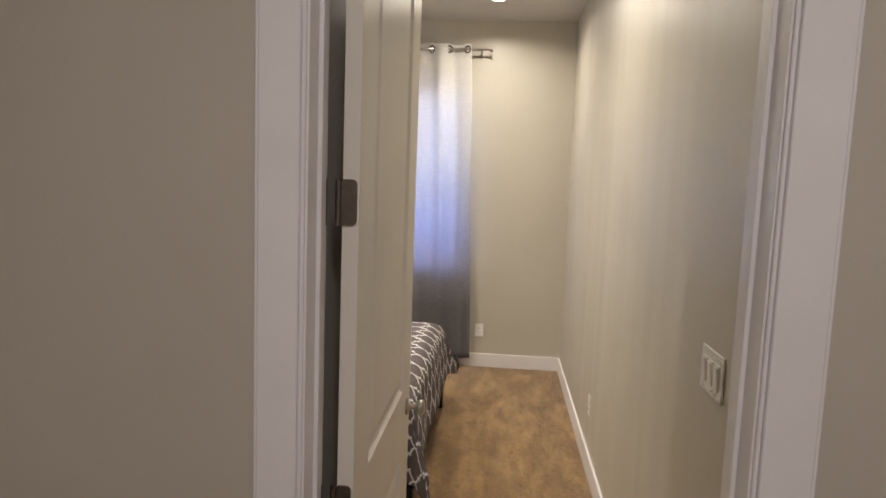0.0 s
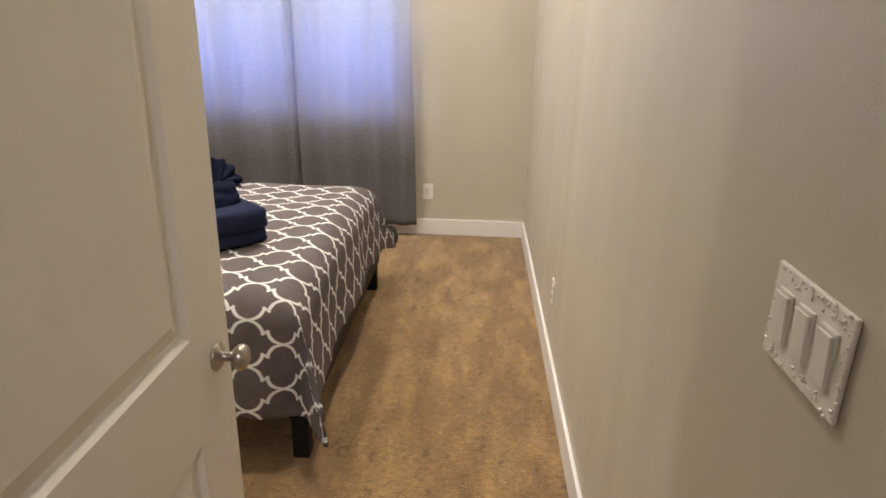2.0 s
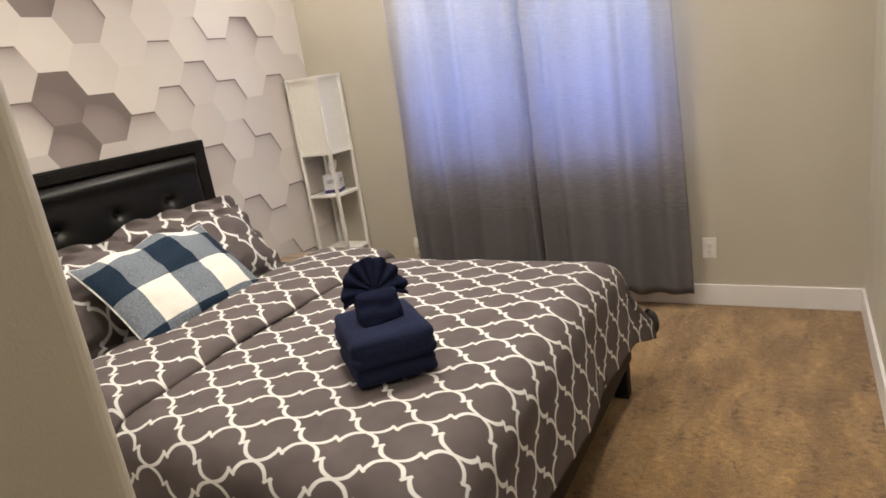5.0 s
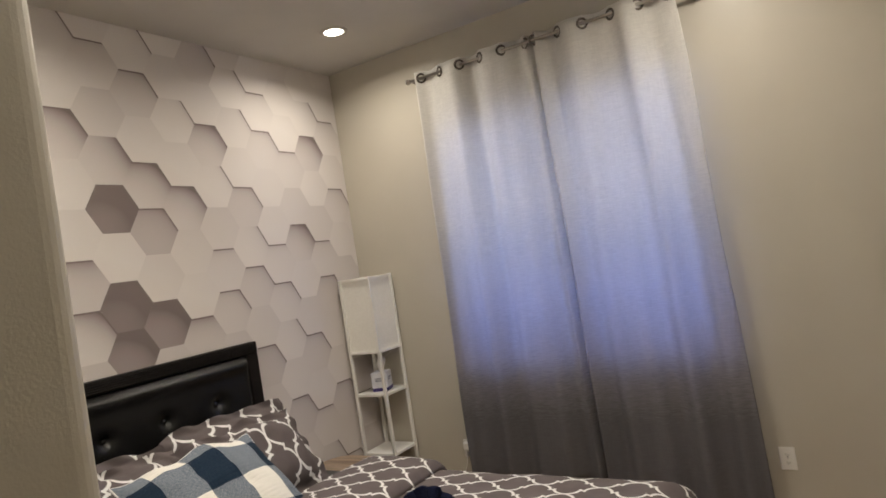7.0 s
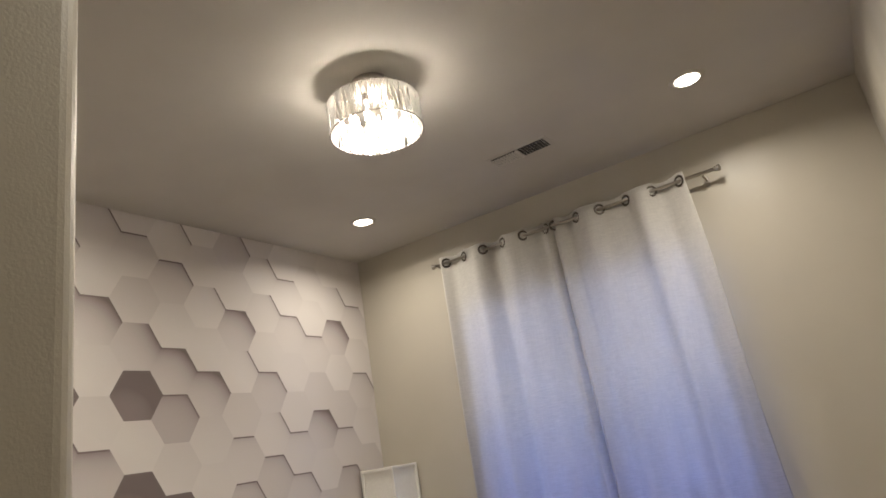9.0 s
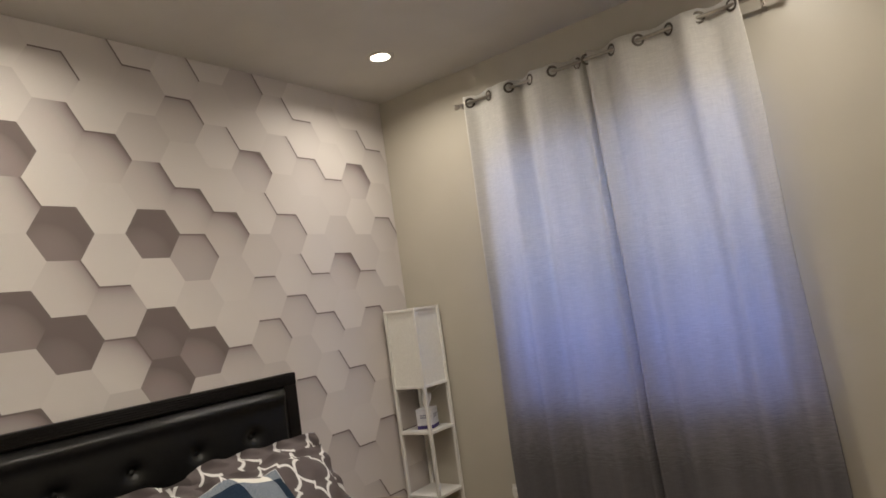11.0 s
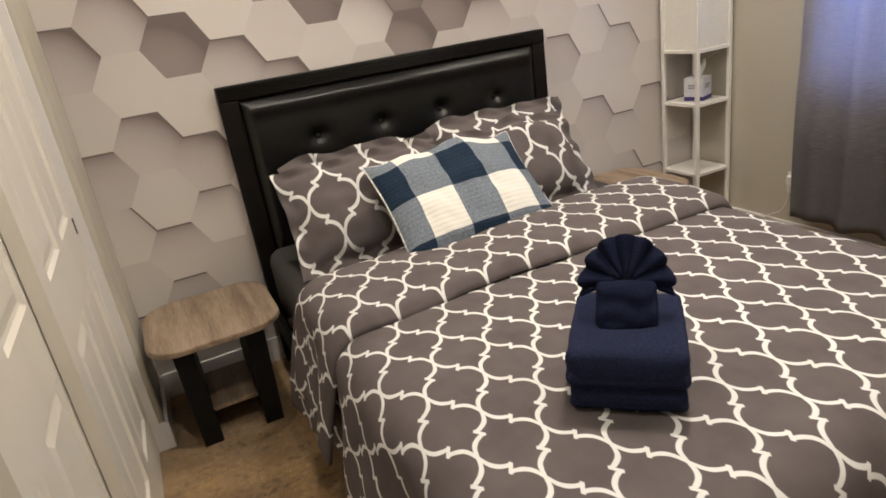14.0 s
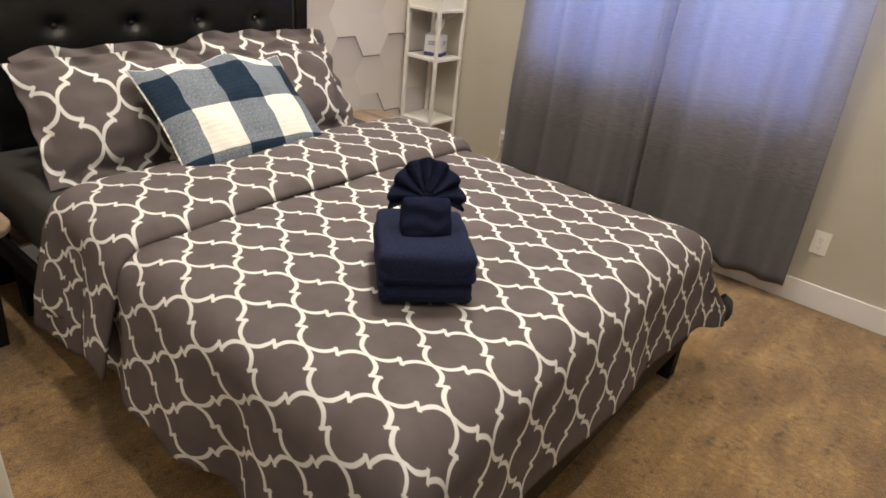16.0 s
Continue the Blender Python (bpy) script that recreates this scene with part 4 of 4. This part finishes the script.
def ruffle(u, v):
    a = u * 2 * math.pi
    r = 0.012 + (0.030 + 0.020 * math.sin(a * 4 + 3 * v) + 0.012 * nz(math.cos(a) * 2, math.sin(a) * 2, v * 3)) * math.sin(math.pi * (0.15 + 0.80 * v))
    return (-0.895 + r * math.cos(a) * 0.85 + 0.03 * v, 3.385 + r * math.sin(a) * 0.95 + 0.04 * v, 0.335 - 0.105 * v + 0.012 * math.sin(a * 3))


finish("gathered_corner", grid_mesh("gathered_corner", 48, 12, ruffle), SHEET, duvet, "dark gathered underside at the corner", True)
fold_fn, fold_uv = drape(-2.50, 0, 0.265, 0.14, 0.040, 2.9, foot=False, flare=0.24)


def fold_band(u, v):
    # from the rolled edge back over the duvet to its seam
    x, y, z = fold_fn(u * 0.470 / (2.50 - 1.060), v)
    roll = max(0.0, 1 - u / 0.10)
    seam = max(0.0, (u - 0.90) / 0.10)
    return (x + 0.014 * nz(v * 6, 2.0) * u, y, z - 0.045 * roll ** 2 - 0.036 * seam ** 2 + 0.016 * math.sin(math.pi * u))


ob = finish("folded_edge", grid_mesh("folded_edge", 46, 130, fold_band, lambda u, v: (fold_uv(u, v)[0] * 0.326 + 0.06, fold_uv(u, v)[1] + 0.05)), TRELLIS, duvet, "turned-back edge of the duvet", True)
md = ob.modifiers.new("thick", "SOLIDIFY")
md.thickness, md.offset = 0.016, -1


# ---- pillows ----
def pillow(name, w, h, thick, place, tilt, rz, material, label, flange=0.0, uvscale=0.80, seed=0.0, uvoff=(0, 0), group=""):
    """A stuffed pillow; local x across, z up its height, leaning back by tilt."""
    root = thing(name, place, label, "pillow", group, rz)
    lean = Matrix.Rotation(radians(-tilt), 4, "X")
    n = 40

    def side(sign):
        def fn(u, v):
            a, b = 2 * u - 1, 2 * v - 1
            inner = 1 - flange / (w / 2)
            pa, pb = min(1.0, abs(a) / inner), min(1.0, abs(b) / (1 - flange / (h / 2)))
            bulge = (max(0.0, 1 - pa ** 3.0) * max(0.0, 1 - pb ** 3.0)) ** 0.62
            pinch = 1 - 0.055 * (1 - abs(b) ** 2) * abs(a) ** 3
            pinch2 = 1 - 0.06 * (1 - abs(a) ** 2) * abs(b) ** 3
            x, z = a * w / 2 * pinch, h / 2 + b * h / 2 * pinch2
            y = sign * (0.004 + thick / 2 * bulge) + 0.010 * nz(a * 3, b * 3, seed) * (0.3 + bulge)
            if flange and (abs(a) > inner or abs(b) > 1 - flange / (h / 2)):
                y += 0.012 * math.sin(a * 13 + b * 11 + seed)
            y += 0.006 * nz(a * 7, b * 5, seed + 9) * bulge
            z += (0.035 * nz(a * 2.2, seed * 3.0) - 0.03 * a * a) * max(0, b)
            q = lean @ Vector((x, y, z))
            return tuple(q)
        return fn
    uvf = (lambda u, v: (v * h * uvscale + uvoff[1], u * w * uvscale + uvoff[0])) if uvscale else (lambda u, v: (u, v))
    for sign, nm in ((-1, "front"), (1, "back")):
        finish(nm, grid_mesh(nm, n, n, side(sign), uvf), material, root, smooth=True)
    return root, lean, side(-1)


SH = "taupe pillow sham with white trellis print leaning on the headboard"
pillow("sham_pillow", 0.70, 0.44, 0.17, (-2.82, 2.12, 0.600), 25, 90, TRELLIS, "taupe trellis-print sham standing behind another pillow", 0.045, seed=1, uvoff=(0.03, 0.05), group="shams on the bed")
pillow("sham_pillow", 0.72, 0.46, 0.17, (-2.82, 2.80, 0.600), 24, 90, TRELLIS, "taupe trellis-print sham standing behind another pillow", 0.045, seed=2, uvoff=(0.10, 0.02), group="shams on the bed")
pillow("sham_pillow", 0.70, 0.47, 0.17, (-2.62, 2.055, 0.603), 33, 88, TRELLIS, SH, 0.045, seed=3, uvoff=(0.0, 0.03), group="shams on the bed")
pillow("sham_pillow", 0.70, 0.46, 0.17, (-2.60, 2.740, 0.603), 34, 93, TRELLIS, SH, 0.045, seed=4, uvoff=(0.06, 0.0), group="shams on the bed")
root, lean, front = pillow("plaid_pillow", 0.645, 0.475, 0.15, (-2.350, 2.362, 0.656), 48, 92, PLAID, "quilted blue and white buffalo-check pillow with white piping", 0.0, 0, 6)
bm = bmesh.new()
edge = [(k / 30, 0) for k in range(30)] + [(1, k / 20) for k in range(20)] + [(1 - k / 30, 1) for k in range(30)] + [(0, 1 - k / 20) for k in range(20)]
for (u0, v0), (u1, v1) in zip(edge, edge[1:] + edge[:1]):
    a, b = Vector(front(u0, v0)), Vector(front(u1, v1))
    off = lean @ Vector((0, 0.004, 0))
    add_rod(bm, a + off, b + off, 0.0042, segs=6)
part("piping", bm, PIPING, root, "white piping", True)

# ---- towels ----
TW = (-1.394, 2.164, 0.655)


def folded_towel(z0, w, d, h, place, rz, material, label, layers=2):
    """A bath towel folded into a cushion: layers rolled round its front edge."""
    root = thing("bath_towel", (place[0], place[1], z0), label, "towel", "folded towels", rz)
    lh = h / layers
    for k in range(layers):
        bm = box((-w / 2 + 0.004 * k, -d / 2, k * lh), (w / 2 - 0.003 * k, d / 2 - 0.012 * k, (k + 1) * lh - 0.002), min(lh, h) * 0.44, 5)
        bmesh.ops.subdivide_edges(bm, edges=[e for e in bm.edges if e.calc_length() > 0.06], cuts=6, use_grid_fill=True)
        for v in bm.verts:
            v.co += Vector((0.005 * nz(v.co.x * 14, v.co.y * 14, k + z0), 0.004 * nz(v.co.y * 14, v.co.z * 14, k + 3), 0.006 * nz(v.co.x * 10, v.co.y * 10, k + 7 + z0)))
        part("layer", bm, material, root, smooth=True)
    bm = box((-w / 2 + 0.002, -d / 2 - 0.003, 0.002), (w / 2 - 0.002, d / 2 - 0.02, h + 0.001), h * 0.40, 8)
    bmesh.ops.subdivide_edges(bm, edges=[e for e in bm.edges if e.calc_length() > 0.06], cuts=5, use_grid_fill=True)
    for v in bm.verts:
        v.co += Vector((0.004 * nz(v.co.y * 16, v.co.z * 16, z0), 0, (0.007 * nz(v.co.x * 11, v.co.y * 11, z0 + 4) - 0.010 * max(0.0, v.co.y / d + 0.1)) * (1 if v.co.z > h * 0.6 else 0)))
    part("front_fold", bm, material, root, smooth=True)
    return root


folded_towel(TW[2], 0.240, 0.290, 0.060, TW[:2], 48, NAVY, "navy terry bath towel folded under another towel")
folded_towel(TW[2] + 0.057, 0.250, 0.305, 0.088, (TW[0] + 0.001, TW[1] - 0.001), 48, NAVY, "navy terry bath towel folded on top of another", 2)
fan = thing("hand_towel", (TW[0] + 0.018, TW[1] - 0.014, TW[2] + 0.143), "dark navy hand towel folded into a fan in a wrapped pocket", "towel", rz=48)
bm = box((-0.067, -0.036, 0.0), (0.067, 0.036, 0.090), 0.013, 4)
bmesh.ops.subdivide_edges(bm, edges=[e for e in bm.edges if e.calc_length() > 0.04], cuts=6, use_grid_fill=True)
for v in bm.verts:
    v.co.x *= 1 - 0.08 * v.co.z / 0.092
    v.co.y += 0.048 * v.co.z / 0.092 + 0.0035 * math.sin(v.co.z * 150 + 14 * v.co.x + 3 * nz(v.co.x * 20, v.co.z * 12)) + 0.004 * nz(v.co.x * 30, v.co.z * 30, 4)
part("pocket", bm, NAVYDARK, fan, smooth=True)


def fan_sheet(u, v):
    a = radians(-96 + 192 * u)
    fold = math.sin(u * math.pi * 15)
    r = 0.018 + (0.080 - 0.006 * fold) * v
    droop = 0.018 * v * v * abs(math.sin(a)) ** 4
    up = 0.082 + math.cos(a) * r * 0.98
    return (math.sin(a) * r * 1.02, 0.030 + 0.46 * (up - 0.082) + 0.013 * fold * (0.25 + 0.75 * v), up - droop)


ob = finish("fan", grid_mesh("fan", 156, 14, fan_sheet), NAVYDARK, fan, "pleated fan", True)
md = ob.modifiers.new("thick", "SOLIDIFY")
md.thickness, md.offset = 0.008, 0


# ---- night tables ----
def night_table(place, label, rz=0.0):
    """Local x towards the room, y along the wall; origin at the middle of the back edge, on the floor."""
    root = thing("night_table", place, label, "night table", "night tables beside the bed", rz)
    part("tabletop", prism(rounded(0.0, -0.250, 0.520, 0.250, 0.13), 0.452, 0.473, 0.003), OAK, root, "greyed oak laminate top with rounded corners")
    for s in (-1, 1):
        bm = box((0.06, -0.036, 0.0), (0.425, 0.036, 0.452), 0.003)
        for v in bm.verts:
            v.co.y += s * (0.122 + 0.012 * v.co.z / 0.447)
            v.co.x += 0.030 * v.co.z / 0.447 * (1 if v.co.x > 0.2 else -1)
        part("side_panel", bm, BLACKMETAL, root, "black side panel")
    part("shelf", box((0.07, -0.088, 0.118), (0.385, 0.088, 0.136), 0.002), OAK, root, "greyed oak lower shelf")
    return root


t1 = night_table((W + 0.085, 1.366, 0), "small oak-topped night table with black side panels")
copy_thing(t1, pose(W + 0.07, 3.515, 0))

# ---- corner shelf lamp ----
SX0, SX1, SY0, SY1, SHH = -3.250, -2.985, 4.055, 4.312, 1.555
lampshelf = thing("shelf_lamp", (SX0, SY0, 0), "white square floor lamp with open shelves and a fabric shade", "floor lamp")
sw_, sd_ = SX1 - SX0, SY1 - SY0
PT = 0.020
for x in (0, sw_ - PT):
    for y in (0, sd_ - PT):
        part("post", box((x, y, 0), (x + PT, y + PT, SHH), 0.002), LACQ, lampshelf)
for z in (0.362, 0.758):
    part("shelf", box((0.003, 0.003, z), (sw_ - 0.003, sd_ - 0.003, z + 0.018), 0.002), LACQ, lampshelf)
for z in (1.045, SHH - 0.020):
    for lo, hi in (((PT, 0.002), (sw_ - PT, PT - 0.003)), ((PT, sd_ - PT + 0.003), (sw_ - PT, sd_ - 0.002)), ((0.002, PT), (PT - 0.003, sd_ - PT)), ((sw_ - PT + 0.003, PT), (sw_ - 0.002, sd_ - PT))):
        part("rail", box((*lo, z), (*hi, z + 0.018), 0.0015), LACQ, lampshelf)
shade = part("shade", box((PT * 0.7, 0.012, 1.063), (sw_ - PT * 0.7, 0.015, SHH - 0.020)), SHADE, lampshelf, "plain white fabric shade panels")
part("shade_side", box((sw_ - 0.015, PT * 0.7, 1.063), (sw_ - 0.012, sd_ - PT * 0.7, SHH - 0.020)), SHADE, shade)
part("shade_side", box((0.004, PT * 0.7, 1.063), (0.008, sd_ - PT * 0.7, SHH - 0.020)), SHADE, shade)
part("shade_side", box((PT * 0.7, sd_ - 0.008, 1.063), (sw_ - PT * 0.7, sd_ - 0.004, SHH - 0.020)), SHADE, shade)
part("pull_chain", rod((sw_ * 0.72, sd_ * 0.6, 1.00), (sw_ - 0.004, sd_ * 0.72, 1.048), 0.0016, segs=6), WHITE, lampshelf)

tissue = thing("tissue_box", (-3.105, 4.185, 0.777), "white cardboard tissue box with a dark purple base stripe", "tissue box", rz=20)
part("carton", box((-0.055, -0.055, 0.022), (0.055, 0.055, 0.125), 0.002), CARTON, tissue)
part("base_stripe", box((-0.0555, -0.0555, 0.0), (0.0555, 0.0555, 0.022), 0.002), PURPLE, tissue)
for s, z in ((0, 0.080), (1, 0.066)):
    part("print_bar", box((-0.030, -0.0562, z), (0.030 - 0.012 * s, -0.0552, z + 0.010)), GREYINK, tissue)
    part("print_bar", box((0.0552, -0.030, z), (0.0562, 0.030 - 0.012 * s, z + 0.010)), GREYINK, tissue)


def tissue_fn(u, v):
    a = u * 2 * math.pi
    r = 0.012 + 0.036 * v * (0.7 + 0.3 * math.sin(a * 3 + 1)) * (1 - 0.55 * max(0.0, v - 0.55) / 0.45)
    return (r * math.cos(a) * 1.1 + 0.012 * v, r * math.sin(a) * 0.6, 0.122 + 0.085 * v + 0.018 * v * math.sin(a * 2 + 0.6))


finish("tissue", grid_mesh("tissue", 40, 10, tissue_fn), TISSUE, tissue, "crumpled white tissue", True)
